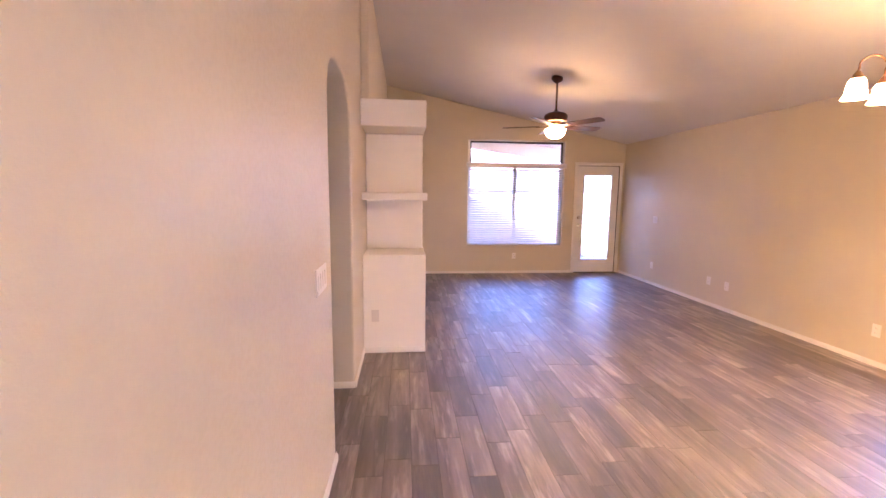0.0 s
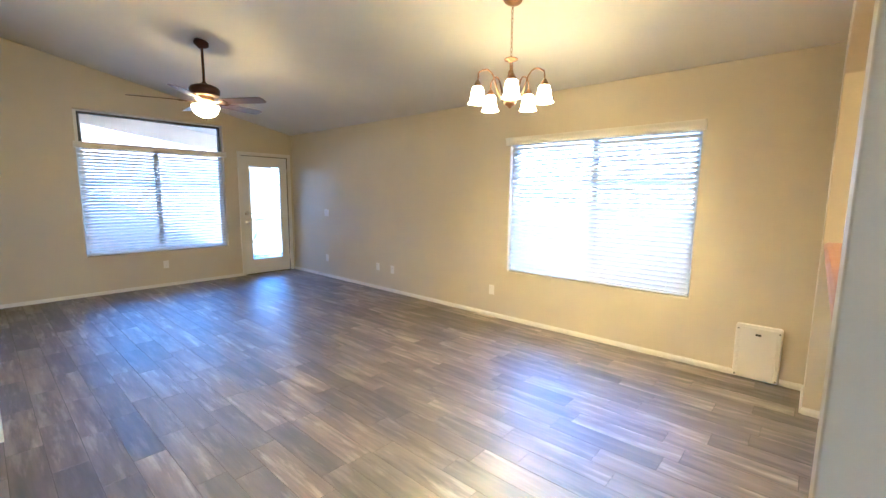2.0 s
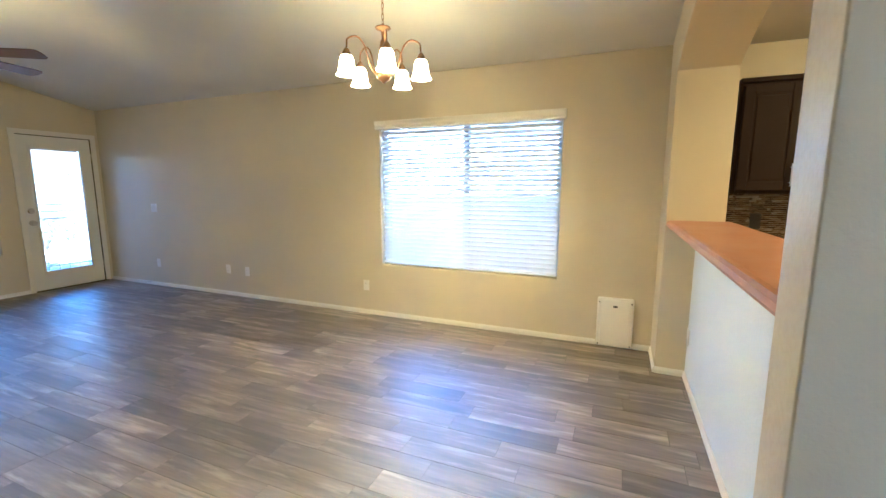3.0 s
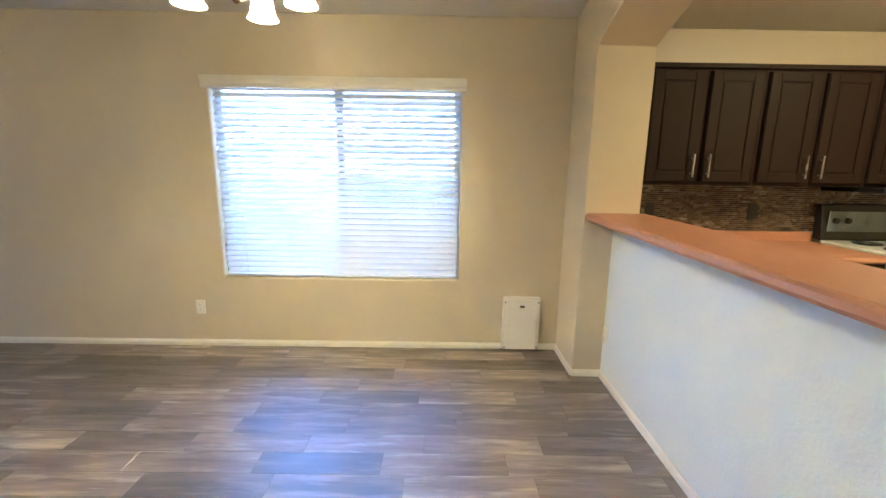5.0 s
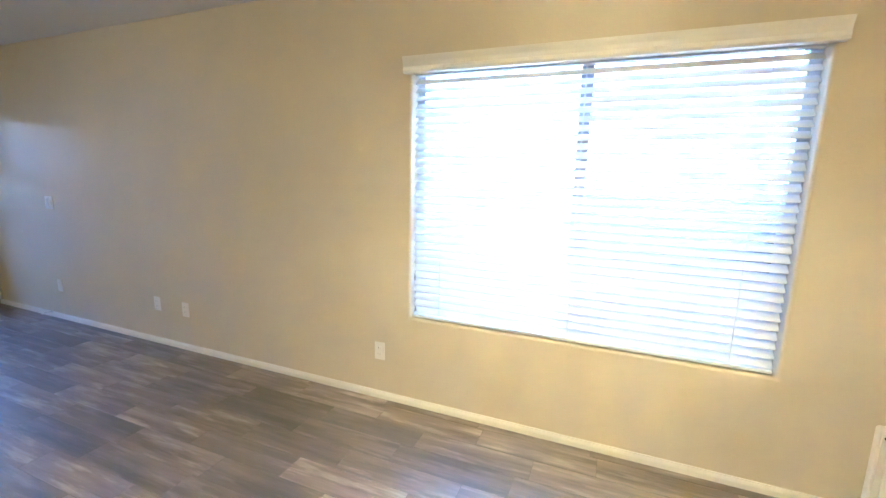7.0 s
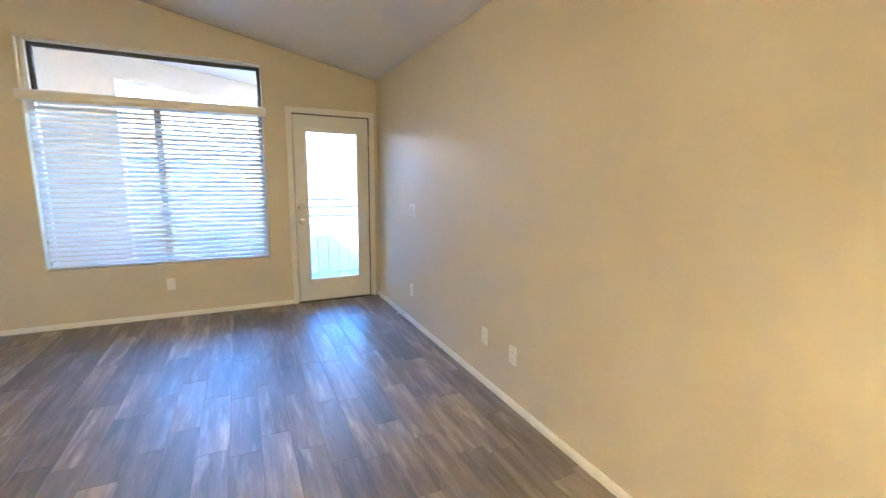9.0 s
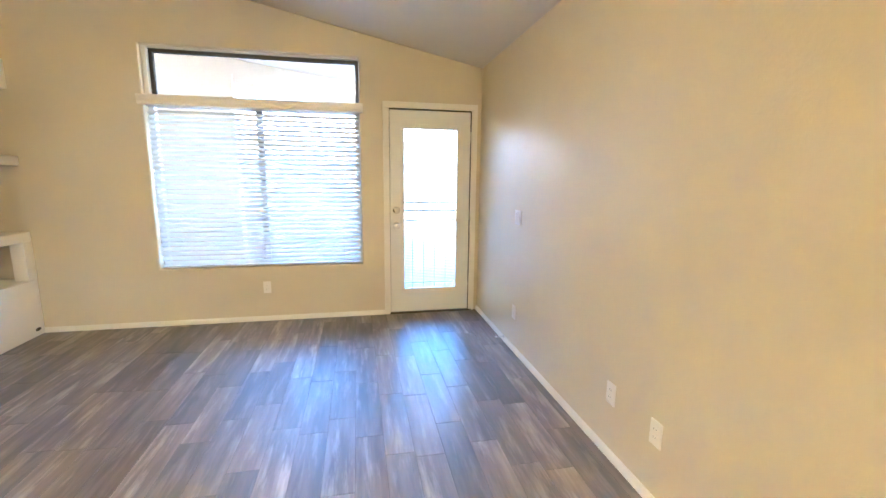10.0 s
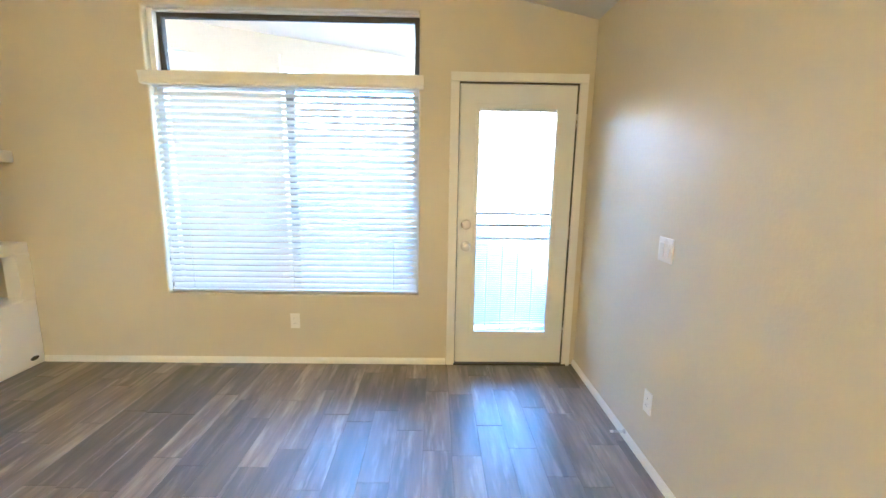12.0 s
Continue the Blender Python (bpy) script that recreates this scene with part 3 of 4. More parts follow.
# ---- wall plates ----
def wall_plate(at, turn, gangs, switch, label):
    """A cover plate: local -y looks into the room."""
    w = thing("light_switch" if switch else "wall_outlet", label, "switch" if switch else "outlet", "wall plates", "", at, turn)
    wd = 0.07 + 0.046 * (gangs - 1)
    part("cover_plate", boxed(-wd / 2, wd / 2, -0.007, 0.0, -0.057, 0.057, 0.0025), PLASTIC, w)
    for k in range(gangs):
        cx = (k - (gangs - 1) / 2) * 0.046
        if switch:
            part("rocker", boxed(cx - 0.0165, cx + 0.0165, -0.0105, -0.007, -0.033, 0.033, 0.0015), PLASTIC, w)
        else:
            for zz in (-0.0195, 0.0195):
                part("socket_face", boxed(cx - 0.017, cx + 0.017, -0.0095, -0.007, zz - 0.014, zz + 0.014, 0.0015), PLASTIC, w)
                for sx, hh in ((-0.0065, 0.004), (0.0065, 0.003)):
                    part("slot", boxed(cx + sx - 0.001, cx + sx + 0.001, -0.0098, -0.0094, zz + 0.002 - hh, zz + 0.002 + hh), SLOT, w)
    return w


OUT = "white plastic duplex outlet low on the tan wall"
for y, z in ((3.325, 0.319), (5.405, 0.339), (5.078, 0.332), (6.753, 0.328)):
    wall_plate((EX, y, z), -90, 1, False, OUT)
wall_plate((EX, 6.742, 1.097), -90, 2, True, "white double rocker light switch near the glazed door")
wall_plate((2.35, NY, 0.335), 0, 1, False, "white plastic duplex outlet below the slatted blind")
wall_plate((3.975, 0.31, 0.318), 180, 1, False, "white plastic outlet low on the white bar wall")
low = wall_plate((0.006, SY, 0.354), 0, 1, False, "almond plastic outlet low on the built-in shelves")
for q in low.children:
    q.data.materials[0] = ALMOND
big = wall_plate((WX, 2.03, 1.086), 90, 4, True, "white four-gang rocker light switch beside the arched passage")
big.scale = (1.08, 1.0, 1.06)

# door stop on the baseboard
s = thing("door_stop", "metal spring door stop with a white rubber tip on the baseboard", "door stop", at=(EX - 0.014, 6.93, 0.05))
bm = bmesh.new()
lathe(bm, [(0, 0), (0.012, 0), (0.012, 0.004), (0.007, 0.01), (0, 0.01)], 12)
bmesh.ops.transform(bm, matrix=pose(0, 0, 0, 0, -90, 0), verts=bm.verts)
part("base_plate", bm, NICKEL, s)
bm = bmesh.new()
tube(bm, [(-0.008 - 0.058 * k / 90, 0.0055 * math.cos(k * 0.7), 0.0055 * math.sin(k * 0.7)) for k in range(91)], 0.0012, 5)
part("spring", bm, NICKEL, s)
bm = bmesh.new()
lathe(bm, [(0, 0), (0.007, 0), (0.008, 0.006), (0.006, 0.014), (0, 0.015)], 12)
bmesh.ops.transform(bm, matrix=pose(-0.066, 0, 0, 0, -90, 0), verts=bm.verts)
part("rubber_tip", bm, PLASTIC, s)

# pet door
p = thing("pet_door", "white plastic pet door with a closing panel low on the tan wall", "pet door", at=(EX, 0.80, -0.012))
bm = bmesh.new()
outline = [(-0.145, 0.02), (0.145, 0.02), (0.147, 0.44), (0.137, 0.452), (-0.137, 0.452), (-0.147, 0.44)]
prism(bm, outline, "x", -0.04, 0.0)
bevel(bm, 0.008, 2)
part("outer_frame", bm, PLASTIC, p)
part("closing_panel", boxed(-0.049, -0.04, -0.112, 0.112, 0.045, 0.435, 0.003), PLASTIC, p)
for y in (-0.128, 0.128):
    part("rail", boxed(-0.047, -0.04, y - 0.012, y + 0.012, 0.03, 0.44, 0.003), PLASTIC, p)
part("latch", boxed(-0.056, -0.049, -0.018, 0.018, 0.375, 0.39, 0.002), SLOT, p, "small grey latch")
for y in (-0.128, 0.128):
    for z in (0.042, 0.415):
        bm = bmesh.new()
        lathe(bm, [(0, 0), (0.006, 0), (0.006, 0.003), (0, 0.004)], 10)
        bmesh.ops.transform(bm, matrix=pose(-0.047, y, z, 0, -90, 0), verts=bm.verts)
        part("screw", bm, SLOT, p)


# ---- chandelier ----
CX, CY = 3.055, 2.235
top = ceiling_at(CX)
c = thing("chandelier", "antique brass five-arm chandelier with lit frosted bell shades on a chain", "chandelier", at=(CX, CY, 0))
bm = bmesh.new()
lathe(bm, [(0, -0.035), (0.012, -0.034), (0.03, -0.028), (0.058, -0.016), (0.066, -0.006), (0.066, 0.0), (0, 0.002)], 28)
bmesh.ops.transform(bm, matrix=pose(0, 0, top - 0.002, 0, math.degrees(math.atan(SLOPE)), 0), verts=bm.verts)
part("canopy", bm, BRASS, c, smooth=True)
z0, z1, n = 2.375, top - 0.03, 11
for k in range(n):
    zc = z0 + (z1 - z0) * (k + 0.5) / n
    L = (z1 - z0) / n * 0.66
    bm = bmesh.new()
    pts = []
    for q in range(16):
        a = 2 * math.pi * q / 16
        pts.append((0.0075 * math.cos(a), 0, zc + L * math.sin(a)))
    tube(bm, pts, 0.002, 6, True)
    if k % 2:
        bmesh.ops.rotate(bm, verts=bm.verts, cent=(0, 0, zc), matrix=Matrix.Rotation(radians(90), 3, "Z"))
    part("chain_link", bm, BRASS, c)
bm = bmesh.new()
lathe(bm, [(0, 2.382), (0.008, 2.38), (0.010, 2.368), (0.045, 2.362), (0.05, 2.356), (0.045, 2.35), (0.016, 2.343), (0.011, 2.33), (0.009, 2.29), (0.018, 2.28), (0.022, 2.25), (0.03, 2.20), (0.034, 2.16), (0.03, 2.13), (0.020, 2.12), (0.026, 2.10), (0.042, 2.085), (0.046, 2.07), (0.036, 2.052), (0.016, 2.042), (0.009, 2.032), (0, 2.028)], 28)
part("stem", bm, BRASS, c, smooth=True)
AR = 0.237
for k in range(5):
    a = radians(215 + 72 * k)
    ca, sa = math.cos(a), math.sin(a)
    path = []
    for r, z in ((0.03, 2.085), (0.05, 2.08), (0.075, 2.10), (0.095, 2.145), (0.11, 2.20), (0.132, 2.25), (0.165, 2.278), (0.20, 2.275), (0.23, 2.255), (0.234, 2.228), (AR, 2.20)):
        path.append((r * ca, r * sa, z))
    bm = bmesh.new()
    tube(bm, smooth_path(path, 4), 0.0055, 8)
    part("arm", bm, BRASS, c, smooth=True)
    bm = bmesh.new()
    lathe(bm, [(0, 2.205), (0.010, 2.203), (0.016, 2.195), (0.024, 2.18), (0.031, 2.165), (0.032, 2.155), (0, 2.156)], 18, (AR * ca, AR * sa, 0))
    part("shade_holder", bm, BRASS, c, smooth=True)
    bm = bmesh.new()
    outer = [(0.026, 2.158), (0.036, 2.152), (0.044, 2.135), (0.049, 2.11), (0.052, 2.085), (0.056, 2.06), (0.063, 2.042), (0.072, 2.03), (0.069, 2.03), (0.058, 2.044), (0.051, 2.062), (0.047, 2.088), (0.040, 2.132), (0.022, 2.154)]
    lathe(bm, [(0.9 * r, 2.165 + 0.9 * (z - 2.158)) for r, z in outer], 24, (AR * ca, AR * sa, 0))
    bulb = bmesh.new()
    lathe(bulb, [(0, 2.066), (0.014, 2.07), (0.021, 2.084), (0.020, 2.098), (0.011, 2.115), (0.009, 2.15), (0, 2.15)], 14, (AR * ca, AR * sa, 0))
    part("bulb", bulb, BULB, c, "lit bulb", smooth=True)
    part("shade", bm, SHADE, c, "lit frosted glass bell shade", smooth=True)

# ---- ceiling fan ----
FX, FY = 2.16, 5.34
top = ceiling_at(FX)
f = thing("ceiling_fan", "bronze five-blade ceiling fan with a lit frosted glass bowl", "ceiling fan", at=(FX, FY, 0))
bm = bmesh.new()
lathe(bm, [(0, -0.07), (0.02, -0.069), (0.03, -0.06), (0.05, -0.048), (0.068, -0.032), (0.07, -0.022), (0.066, 0.004), (0, 0.006)], 28)
bmesh.ops.transform(bm, matrix=pose(0, 0, top - 0.006, 0, math.degrees(math.atan(SLOPE)), 0), verts=bm.verts)
part("canopy", bm, BRONZE, f, smooth=True)
bm = bmesh.new()
tube(bm, [(0, 0, 2.50), (0, 0, top - 0.05)], 0.0125, 12)
part("downrod", bm, BRONZE, f, smooth=True)
bm = bmesh.new()
lathe(bm, [(0, 2.545), (0.018, 2.543), (0.026, 2.525), (0.05, 2.515), (0.09, 2.505), (0.128, 2.488), (0.142, 2.468), (0.143, 2.44), (0.134, 2.428), (0.14, 2.42), (0.13, 2.40), (0.10, 2.392), (0, 2.392)], 36)
part("motor_housing", bm, BRONZE, f, smooth=True)
bm = bmesh.new()
lathe(bm, [(0.085, 2.392), (0.085, 2.352), (0.07, 2.342), (0.048, 2.335), (0.046, 2.30), (0.03, 2.285), (0.012, 2.28), (0.010, 2.19), (0, 2.19)], 32)
part("light_fitter", bm, BRASS, f, smooth=True)
bm = bmesh.new()
lathe(bm, [(0.119, 2.306), (0.126, 2.304), (0.128, 2.292), (0.122, 2.268), (0.108, 2.235), (0.08, 2.208), (0.045, 2.193), (0, 2.188)], 32)
part("glass_bowl", bm, BOWL, f, "lit frosted glass bowl", smooth=True)
bm = bmesh.new()
lathe(bm, [(0, 2.19), (0.012, 2.188), (0.013, 2.18), (0.007, 2.172), (0.004, 2.165), (0, 2.163)], 14)
part("finial", bm, BRONZE, f, smooth=True)
for k in range(3):
    a = radians(40 + 120 * k)
    bm = bmesh.new()
    lathe(bm, [(0, 2.245), (0.012, 2.248), (0.02, 2.262), (0.018, 2.278), (0.01, 2.292), (0.009, 2.298), (0, 2.298)], 12, (0.078 * math.cos(a), 0.078 * math.sin(a), 0))
    part("bulb", bm, FAN_BULB, f, "lit bulb above the glass bowl", smooth=True)
    bm = bmesh.new()
    tube(bm, [(0.04 * math.cos(a), 0.04 * math.sin(a), 2.312), (0.078 * math.cos(a), 0.078 * math.sin(a), 2.316), (0.078 * math.cos(a), 0.078 * math.sin(a), 2.296)], 0.009, 8)
    part("bulb_holder", bm, BRASS, f)
for k in range(5):
    m = pose(0, 0, 2.335, 0, 0, 14 + 72 * k) @ pose(0, 0, 0, -12, 0, 0)
    bm = bmesh.new()
    prism(bm, [(0.085, -0.02), (0.15, -0.013), (0.2, -0.035), (0.235, -0.04), (0.235, 0.04), (0.2, 0.035), (0.15, 0.013), (0.085, 0.02)], "z", 0.0, 0.006)
    bmesh.ops.transform(bm, matrix=m, verts=bm.verts)
    arm = part("blade_bracket", bm, BRONZE, f)
    bm = bmesh.new()
    prism(bm, [(0.19, -0.05), (0.22, -0.058), (0.60, -0.07), (0.64, -0.064), (0.658, -0.045), (0.662, 0.0), (0.658, 0.045), (0.64, 0.064), (0.60, 0.07), (0.22, 0.058), (0.19, 0.05)], "z", 0.006, 0.013)
    bevel(bm, 0.002, 2)
    bmesh.ops.transform(bm, matrix=m, verts=bm.verts)
    part("blade", bm, BLADE, f, "dark wooden blade")

# ---- bar and kitchen ----
t = thing("bar_top", "terracotta laminate bar top with a rounded edge on a half wall", "bar top")
part("slab", boxed(P0 + 0.004, P1 + 0.012, 0.115, 0.47, 1.098, 1.148), LAMINATE, t)
bm = bmesh.new()
prism(bm, [(0.471, 1.096), (0.484, 1.097), (0.496, 1.103), (0.502, 1.115), (0.5, 1.134), (0.49, 1.145), (0.476, 1.1485), (0.471, 1.1485)], "x", P0 + 0.004, P1 + 0.012)
part("nosing", bm, LAMINATE, t, "rounded front edge")


def shaker_door(y0, y1, z0, z1, x, parent, pull=0):
    """A raised-panel cabinet door that looks along -x."""
    d = part("cabinet_door", boxed(x - 0.019, x, y0, y1, z0, z1, 0.003), CABINET, parent)
    s = 0.062
    bm = bmesh.new()
    for q in ((y0 + 0.004, y0 + s, z0 + 0.004, z1 - 0.004), (y1 - s, y1 - 0.004, z0 + 0.004, z1 - 0.004), (y0 + s, y1 - s, z0 + 0.004, z0 + s), (y0 + s, y1 - s, z1 - s, z1 - 0.004)):
        box(bm, x - 0.027, x - 0.019, q[0], q[1], q[2], q[3])
    bevel(bm, 0.003, 2)
    part("door_frame", bm, CABINET, d)
    part("door_panel", boxed(x - 0.025, x - 0.019, y0 + s + 0.014, y1 - s - 0.014, z0 + s + 0.014, z1 - s - 0.014, 0.005), CABINET, d)
    if pull:
        yy = y0 + 0.03 if pull < 0 else y1 - 0.03
        bm = bmesh.new()
        zz = z0 + 0.03 if z0 > 1 else z1 - 0.19
        tube(bm, [(x - 0.055, yy, zz), (x - 0.055, yy, zz + 0.15)], 0.006, 10)
        tube(bm, [(x - 0.055, yy, zz + 0.025), (x - 0.027, yy, zz + 0.025)], 0.004, 8)
        tube(bm, [(x - 0.055, yy, zz + 0.125), (x - 0.027, yy, zz + 0.125)], 0.004, 8)
        part("pull_handle", bm, NICKEL, d, "satin nickel bar pull")


def wall_cabinet(y0, y1, z0, z1, pulls, label):
    w = thing("wall_cabinet", label, "cabinet", "kitchen wall cabinets", at=(0, 0, 0))
    part("body", boxed(4.15, EX, y0, y1, z0, z1, 0.002), CABINET, w)
    n = len(pulls)
    pitch = (y1 - y0) / n
    for k, q in enumerate(pulls):
        shaker_door(y0 + k * pitch + 0.022, y0 + (k + 1) * pitch - 0.022, z0 + 0.02, z1 - 0.045, 4.15, w, q)
    part("top_trim", boxed(4.125, 4.15, y0, y1, z1 - 0.03, z1, 0.004), CABINET, w)
    return w


CAB = "dark brown painted wall cabinet with panel doors and nickel pulls"
wall_cabinet(-0.635, 0.111, 1.336, 2.102, (1, -1), CAB + ", closed")
wall_cabinet(-1.383, -0.637, 1.336, 2.102, (1, -1), "dark brown wall cabinet with panel doors above the range")
wall_cabinet(-2.131, -1.385, 1.336, 2.102, (1, -1), CAB + ", closed")


def base_cabinet(y0, y1):
    w = thing("base_cabinet", "dark brown painted base cabinet under the terracotta counter", "cabinet", "kitchen base cabinets", at=(0, 0, 0))
    part("body", boxed(3.87, EX, y0, y1, 0.1, 0.875), CABINET, w)
    part("toe_kick", boxed(3.94, EX, y0, y1, 0, 0.1), CABINET, w)
    shaker_door(y0 + 0.02, y1 - 0.02, 0.13, 0.85, 3.87, w, 1)


base_cabinet(-0.62, 0.105)
base_cabinet(-1.375, -0.63)
bm = bmesh.new()
prism(bm, [(3.82, 0.877), (3.81, 0.89), (3.82, 0.915), (4.43, 0.915), (4.43, 0.985), (EX - 0.002, 0.985), (EX - 0.002, 0.877)], "y", -1.375, 0.11)
tagged(part("counter_top", bm, LAMINATE), "terracotta laminate counter with a low back lip", "countertop")
# mosaic behind the counter: thin strips in uneven lengths
bm = bmesh.new()
rng = random.Random(5)
z = 0.988
while z < 1.32:
    y = -2.2 + rng.uniform(-0.03, 0)
    while y < 0.14:
        L = rng.choice((0.02, 0.03, 0.042, 0.056))
        e = min(y + L, 0.142)
        if e - y > 0.006:
            t = EX - 0.008 - rng.uniform(0, 0.002)
            box(bm, t, EX - 0.001, y, e - 0.0015, z, z + 0.0135)
        y += L
    z += 0.015
me = bpy.data.meshes.new("mosaic_backsplash")
bm.to_mesh(me)
bm.free()
me.materials.append(MOSAIC)
tagged(new("mosaic_backsplash", me), "brown and grey stone strip mosaic behind the counter", "backsplash", kind="stuff")
for y in (-0.125, -0.905):
    w = thing("kitchen_outlet", "black plastic outlet on the mosaic behind the counter", "outlet", "kitchen outlets", at=(EX - 0.011, y, 1.13))
    part("cover_plate", boxed(-0.006, 0, -0.035, 0.035, -0.057, 0.057, 0.002), BLACK, w)
    for zz in (-0.02, 0.02):
        part("socket_face", boxed(-0.008, -0.006, -0.016, 0.016, zz - 0.014, zz + 0.014, 0.001), BLACK, w)
# range and hood
r = thing("kitchen_range", "white electric range with a black control panel against the mosaic", "stove", at=(0, 0, 0))
part("body", boxed(3.80, EX - 0.02, -2.145, -1.385, 0.02, 0.90, 0.006), WHITE, r)
part("cooktop", boxed(3.79, EX - 0.09, -2.147, -1.383, 0.90, 0.935, 0.012, 3), WHITE, r, "white enamel cooktop")
bm = bmesh.new()
prism(bm, [(4.36, 0.935), (EX - 0.012, 0.935), (EX - 0.012, 1.20), (4.40, 1.20)], "y", -2.145, -1.385)
bevel(bm, 0.008, 2)
part("backguard", bm, BLACK, r, "black glass control panel")
part("panel_face", boxed(4.368, 4.374, -2.105, -1.425, 1.0, 1.15), surface("panel_grey", (0.22, 0.25, 0.28), 0.25), r)
for y in (-1.475, -1.565, -1.965, -2.055):
    bm = bmesh.new()
    lathe(bm, [(0, 0), (0.022, 0), (0.02, 0.02), (0, 0.022)], 16)
    bmesh.ops.transform(bm, matrix=pose(4.368, y, 1.08, 0, -90, 0), verts=bm.verts)
    part("control_knob", bm, BLACK, r)
for y, x, q in ((-1.575, 3.95, 0.1), (-1.575, 4.2, 0.08), (-1.955, 3.95, 0.08), (-1.955, 4.2, 0.1)):
    bm = bmesh.new()
    for rr in (q, q * 0.72, q * 0.45):
        tube(bm, [(x + rr * math.cos(k * math.pi / 12), y + rr * math.sin(k * math.pi / 12), 0.942) for k in range(24)], 0.006, 6, True)
    part("burner", bm, BLACK, r)
h = thing("range_hood", "black under-cabinet range hood above the range", "range hood", at=(0, 0, 0))
part("hood_body", boxed(3.98, EX - 0.012, -2.145, -1.385, 1.30, 1.334, 0.006), BLACK, h)

# assumed light out of view, added to give the kitchen its warm brightness
k = thing("unseen_kitchen_light", "added unseen flush ceiling light with a lit frosted glass dome", "ceiling light", at=(2.9, -1.15, 2.40))
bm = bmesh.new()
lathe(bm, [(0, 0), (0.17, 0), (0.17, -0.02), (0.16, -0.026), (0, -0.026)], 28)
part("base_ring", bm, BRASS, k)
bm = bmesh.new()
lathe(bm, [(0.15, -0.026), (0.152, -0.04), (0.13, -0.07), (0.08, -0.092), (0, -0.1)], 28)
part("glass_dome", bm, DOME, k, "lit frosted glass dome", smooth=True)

# ---- outdoors ----
bm = bmesh.new()
G = -0.06
vs = [bm.verts.new(q) for q in ((-400, -400, G), (400, -400, G), (400, 400, G), (-400, 400, G))]
bm.faces.new(vs)
solid("ground", bm, GRAVEL, "pale sunlit gravel ground", "ground")
solid("patio_slab", boxed(-0.5, 4.92, NY + THICK, 13.59, -0.2, -0.02), CONCRETE, "pale concrete patio slab outside the door", "patio")
# patio cover: sloped soffit, beam and post
bm = bmesh.new()
prism(bm, [(-0.6, 3.12), (5.2, 2.34), (5.2, 2.46), (-0.6, 3.24)], "y", NY + THICK, 9.65)
solid("patio_roof", bm, SOFFIT, "tan stucco patio cover sloping with the roof", "patio cover")
bm = bmesh.new()
prism(bm, [(-0.6, 2.83), (5.2, 2.05), (5.2, 2.34), (-0.6, 3.12)], "y", 9.5, 9.65)
solid("patio_beam", bm, SOFFIT, "tan stucco beam under the patio cover", "beam")
solid("patio_wall", boxed(-0.5, 1.75, 9.47, 9.68, -0.02, 2.62), SOFFIT, "tan stucco wall at the end of the patio", "wall")
# wall out of view, made long and tall so its shadow covers the slab
solid("patio_side_wall", boxed(-0.75, -0.5, NY + THICK, 13.59, -0.06, 3.2), STUCCO, "unseen tan stucco side wall that shades the patio", "wall")
# unseen house roof, added so its eaves keep high sky off the blinds
bm = bmesh.new()
prism(bm, [(-2.4, ceiling_at(-2.4) + 0.22), (EX + THICK + 0.45, ceiling_at(EX + THICK + 0.45) + 0.22), (EX + THICK + 0.45, ceiling_at(EX + THICK + 0.45) + 0.40), (-2.4, ceiling_at(-2.4) + 0.40)], "y", -3.3, NY + THICK + 0.02)
solid("roof", bm, ROOFING, "unseen low brown tile roof, its eave added to shade the long wall", "roof")
# iron security door outside the glazed door
s = thing("security_door", "dark iron security door with plain bars outside the glazed door", "security door", at=(0, NY + THICK + 0.03, 0))
for x in (3.55, 4.385):
    part("stile", boxed(x - 0.02, x + 0.02, -0.015, 0.015, 0.0, 2.05), IRON, s)
for z in (0.02, 0.95, 1.05, 1.14, 2.03):
    part("rail", boxed(3.57, 4.365, -0.012, 0.012, z - 0.009, z + 0.009), IRON, s)
for k in range(1, 7):
    x = 3.55 + 0.835 * k / 7
    for z0, z1 in ((0.03, 0.94), (1.15, 2.02)):
        bm = bmesh.new()
        tube(bm, [(x, 0, z0), (x, 0, z1)], 0.0032, 6)
        part("bar", bm, IRON, s)
for z in (1.52, 1.66):
    bm = bmesh.new()
    tube(bm, [(3.967 + dx, 0, z + dz) for dx, dz in ((0, 0.06), (0.035, 0), (0, -0.06), (-0.035, 0))], 0.005, 6, True)
    part("ornament", bm, IRON, s)


def garden_wall(x0, x1, y0, y1, h, mat, label):
    w = thing("garden_wall", label, "garden wall", "garden walls", at=(0, 0, 0))
    part("wall_body", boxed(x0, x1, y0, y1, G, h), mat, w)
    part("coping", boxed(x0 - 0.03, x1 + 0.03, y0 - 0.03, y1 + 0.03, h, h + 0.06, 0.01), CONCRETE, w)


# the stretch opposite the east window is coloured paler to look brighter
garden_wall(7.6, 7.8, -6, 5.4, 1.65, PALE, "stucco garden wall in sunlight, coloured paler for glare at the window")
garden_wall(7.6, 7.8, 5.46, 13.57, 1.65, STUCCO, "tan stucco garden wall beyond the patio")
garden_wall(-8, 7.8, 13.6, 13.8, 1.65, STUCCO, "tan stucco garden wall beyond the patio")


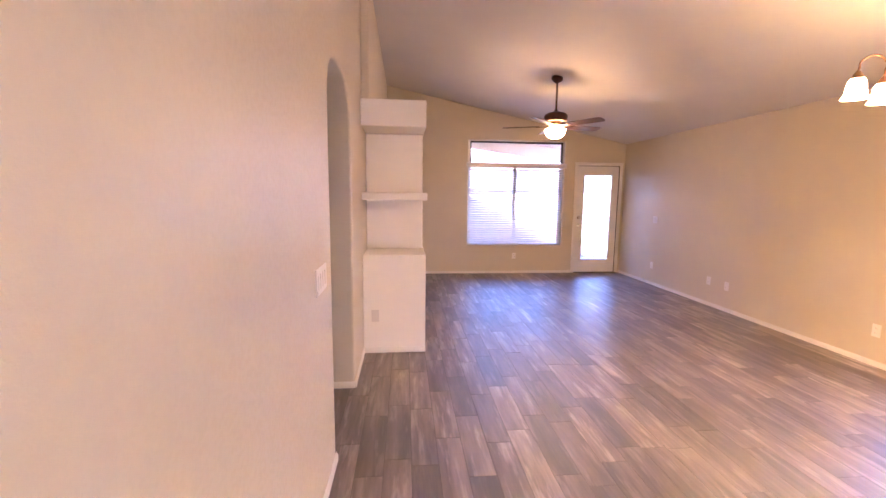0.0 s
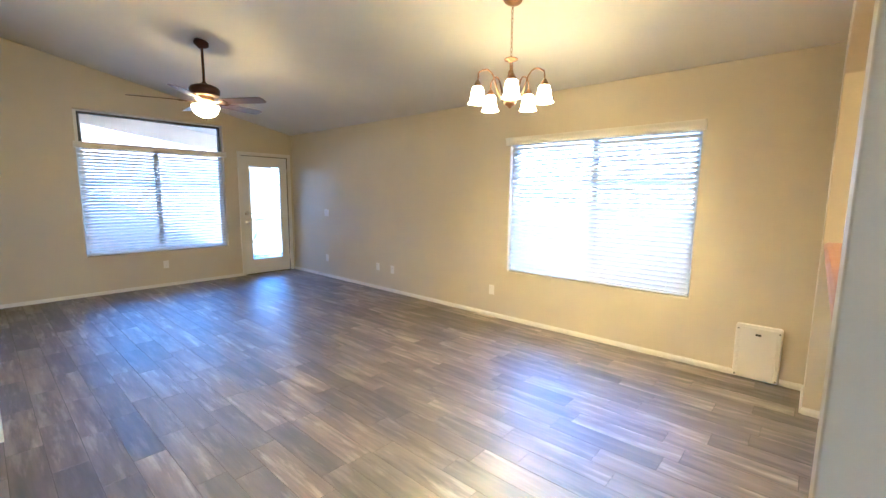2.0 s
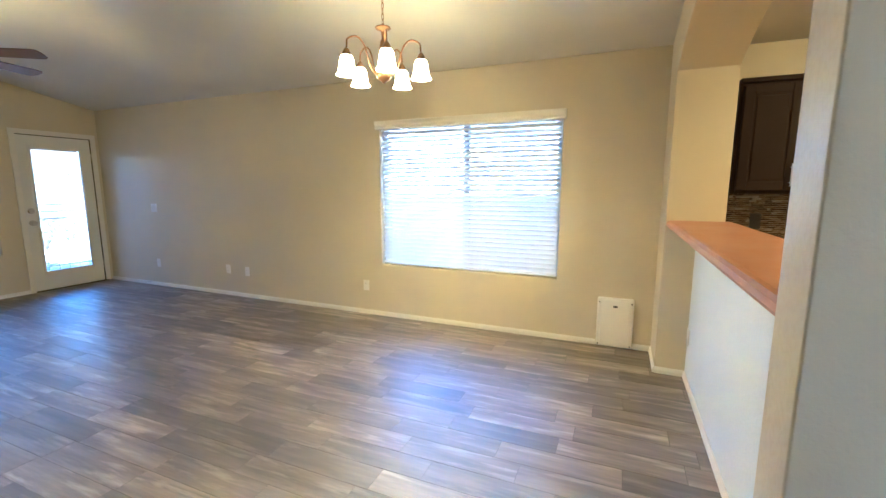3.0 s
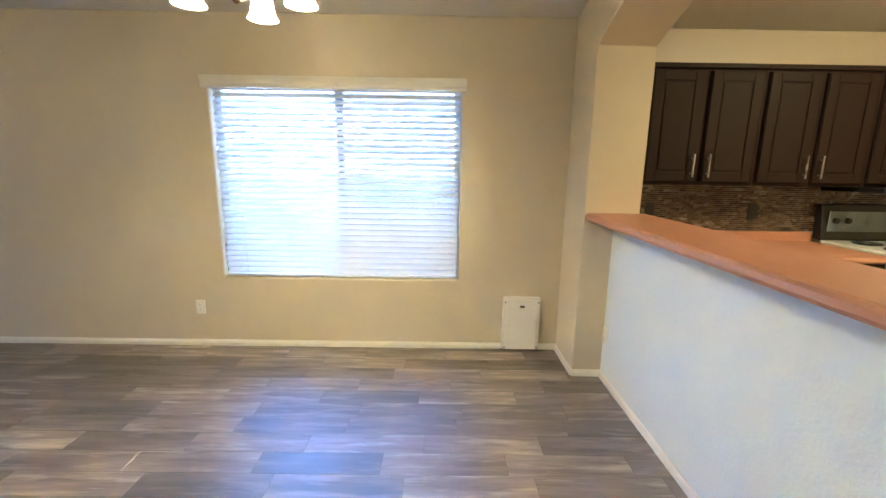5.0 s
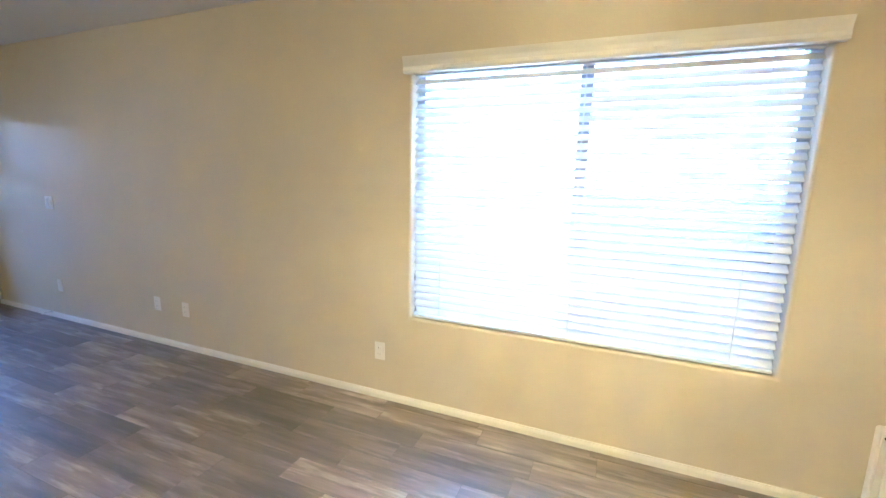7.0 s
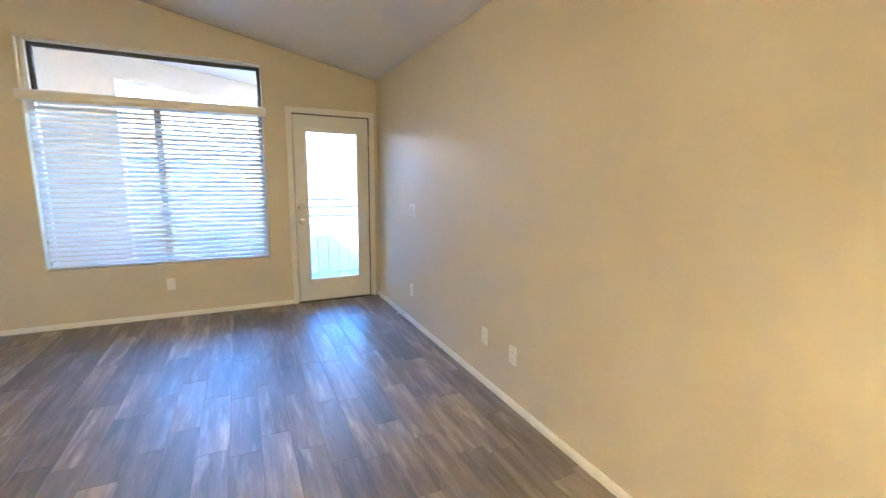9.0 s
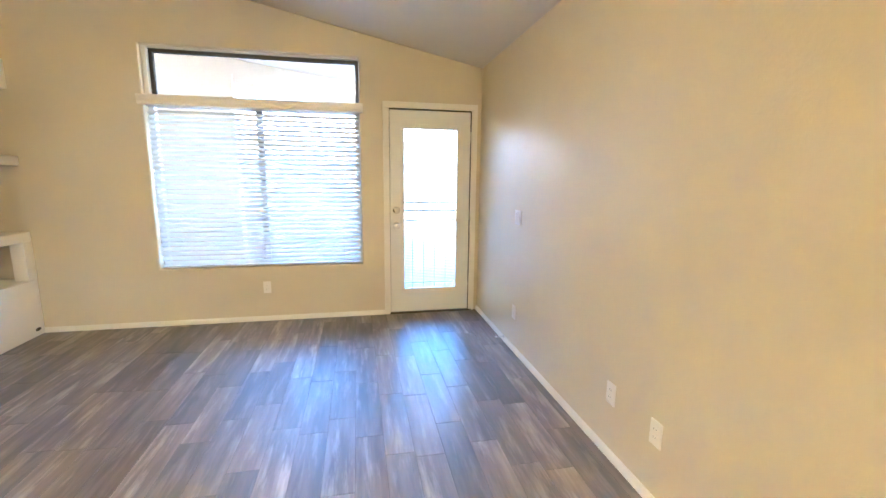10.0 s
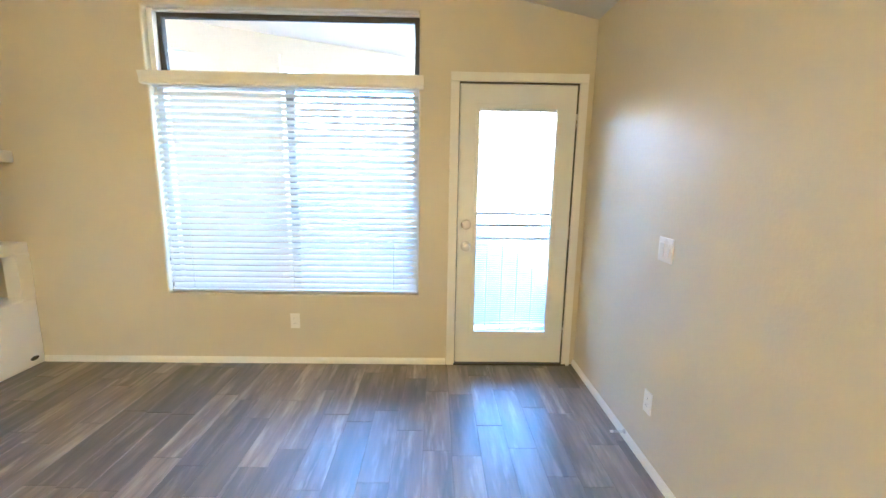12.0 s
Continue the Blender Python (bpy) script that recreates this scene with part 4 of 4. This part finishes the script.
def house(x, y, turn, wd, dp, hh, mat):
    w = thing("neighbour_house", "tan stucco house with a low tile roof beyond the garden wall", "house", "houses beyond the wall", "", (x, y, G), turn)
    part("wall", boxed(-wd / 2, wd / 2, -dp / 2, dp / 2, 0, hh), mat, w)
    bm = bmesh.new()
    o = 0.5
    prism(bm, [(-dp / 2 - o, hh - 0.1), (dp / 2 + o, hh - 0.1), (dp / 2 + o, hh + 0.05), (0, hh + dp * 0.2), (-dp / 2 - o, hh + 0.05)], "x", -wd / 2 - o, wd / 2 + o)
    part("roof", bm, SHINGLE if mat is PALE else ROOFING, w)


house(15, 3, -90, 14, 9, 3.0, PALE)
house(2, 27, 0, 18, 10, 3.0, STUCCO)


def shrub(x, y, r, h, seed):
    rg = random.Random(seed)
    w = thing("desert_shrub", "loose green desert shrub by the garden wall", "shrub", "shrubs by the wall", at=(x, y, G))
    bm = bmesh.new()
    for k in range(7):
        a = rg.uniform(0, 6.28)
        tube(bm, [(0, 0, 0), (0.3 * r * math.cos(a), 0.3 * r * math.sin(a), h * 0.4), (0.7 * r * math.cos(a + 0.3), 0.7 * r * math.sin(a + 0.3), h * rg.uniform(0.7, 0.95))], 0.012, 5)
    part("stems", bm, BARK, w)
    vs, fs = [], []
    for k in range(1500):
        a, q = rg.uniform(0, 6.28), rg.random() ** 0.5 * r
        z = h * (0.2 + 0.8 * rg.random() * (1 - 0.45 * (q / r) ** 2))
        cpt = Vector((q * math.cos(a), q * math.sin(a), z))
        e = Euler((rg.uniform(0, 6), rg.uniform(0, 6), rg.uniform(0, 6))).to_matrix()
        i = len(vs)
        for px, py in ((-0.03, 0), (0, -0.012), (0.03, 0), (0, 0.012)):
            vs.append(cpt + e @ Vector((px, py, 0)))
        fs.append((i, i + 1, i + 2, i + 3))
    me = bpy.data.meshes.new("foliage")
    me.from_pydata(vs, [], fs)
    me.materials.append(LEAF)
    ob = new("foliage", me)
    ob.parent = w


shrub(7.05, 0.5, 0.45, 1.1, 3)
shrub(5.9, 12.9, 0.6, 1.0, 5)

# ---- floor: plank tiles ----
fl = solid("floor", boxed(WX - 1.9, EX + 0.01, -2.6, NY + 0.02, -0.06, -0.0014), GROUT, "grey-brown wood-look porcelain plank floor", "floor")
PW, PL, GAP = 0.151, 0.61, 0.0018
meshes = {}


def plank_mesh(w, l):
    key = (round(w, 3), round(l, 3))
    if key not in meshes:
        bm = bmesh.new()
        c = 0.0012
        ring = [[bm.verts.new((sx * (w / 2 - i), sy * (l / 2 - i), z)) for sx, sy in ((-1, -1), (1, -1), (1, 1), (-1, 1))] for i, z in ((0, -0.004), (0, -0.0008), (c, 0.0))]
        for a, b in zip(ring, ring[1:]):
            for k in range(4):
                bm.faces.new((a[k], a[(k + 1) % 4], b[(k + 1) % 4], b[k]))
        bm.faces.new(ring[-1])
        meshes[key] = mesh_of("plank", bm, PLANK)
    return meshes[key]


known = {22: 2.283, 23: 2.108, 24: 2.068, 25: 1.725}      # where a joint falls in some rows
rng = random.Random(11)
field_v, field_f = [], []
count = 0
for i in range(-14, 31):
    x0 = 3.185 + (i - 22) * PW
    x1 = min(x0 + PW, EX)
    if x0 < WX - 1.85 or x1 - x0 < 0.01:
        continue
    start = known.get(i, rng.uniform(0, PL)) % PL
    y = -2.6 - PL + start
    while y < NY:
        a, b = max(y, -2.6), min(y + PL, NY)
        y += PL
        if b - a < 0.02:
            continue
        w, l = x1 - x0 - GAP, b - a - GAP
        cx, cy = (x0 + x1) / 2, (a + b) / 2
        dz = rng.uniform(-0.0004, 0.0004)
        if cx > 0.95 and cy > 0.85 and count < 300:
            p = new("plank", plank_mesh(w, l))
            p.location = (cx, cy, dz)
            p.parent = fl
            count += 1
        else:
            k = len(field_v)
            for s, z in ((0, -0.004), (0.0012, 0)):
                for sx, sy in ((-1, -1), (1, -1), (1, 1), (-1, 1)):
                    field_v.append((cx + sx * (w / 2 - s), cy + sy * (l / 2 - s), z + dz))
            field_f.append((k + 4, k + 5, k + 6, k + 7))
            for q in range(4):
                field_f.append((k + q, k + (q + 1) % 4, k + 4 + (q + 1) % 4, k + 4 + q))
me = bpy.data.meshes.new("plank_field")
me.from_pydata(field_v, [], field_f)
me.materials.append(PLANK_FIELD)
ob = tagged(new("plank_field", me), kind="stuff")
ob.parent = fl
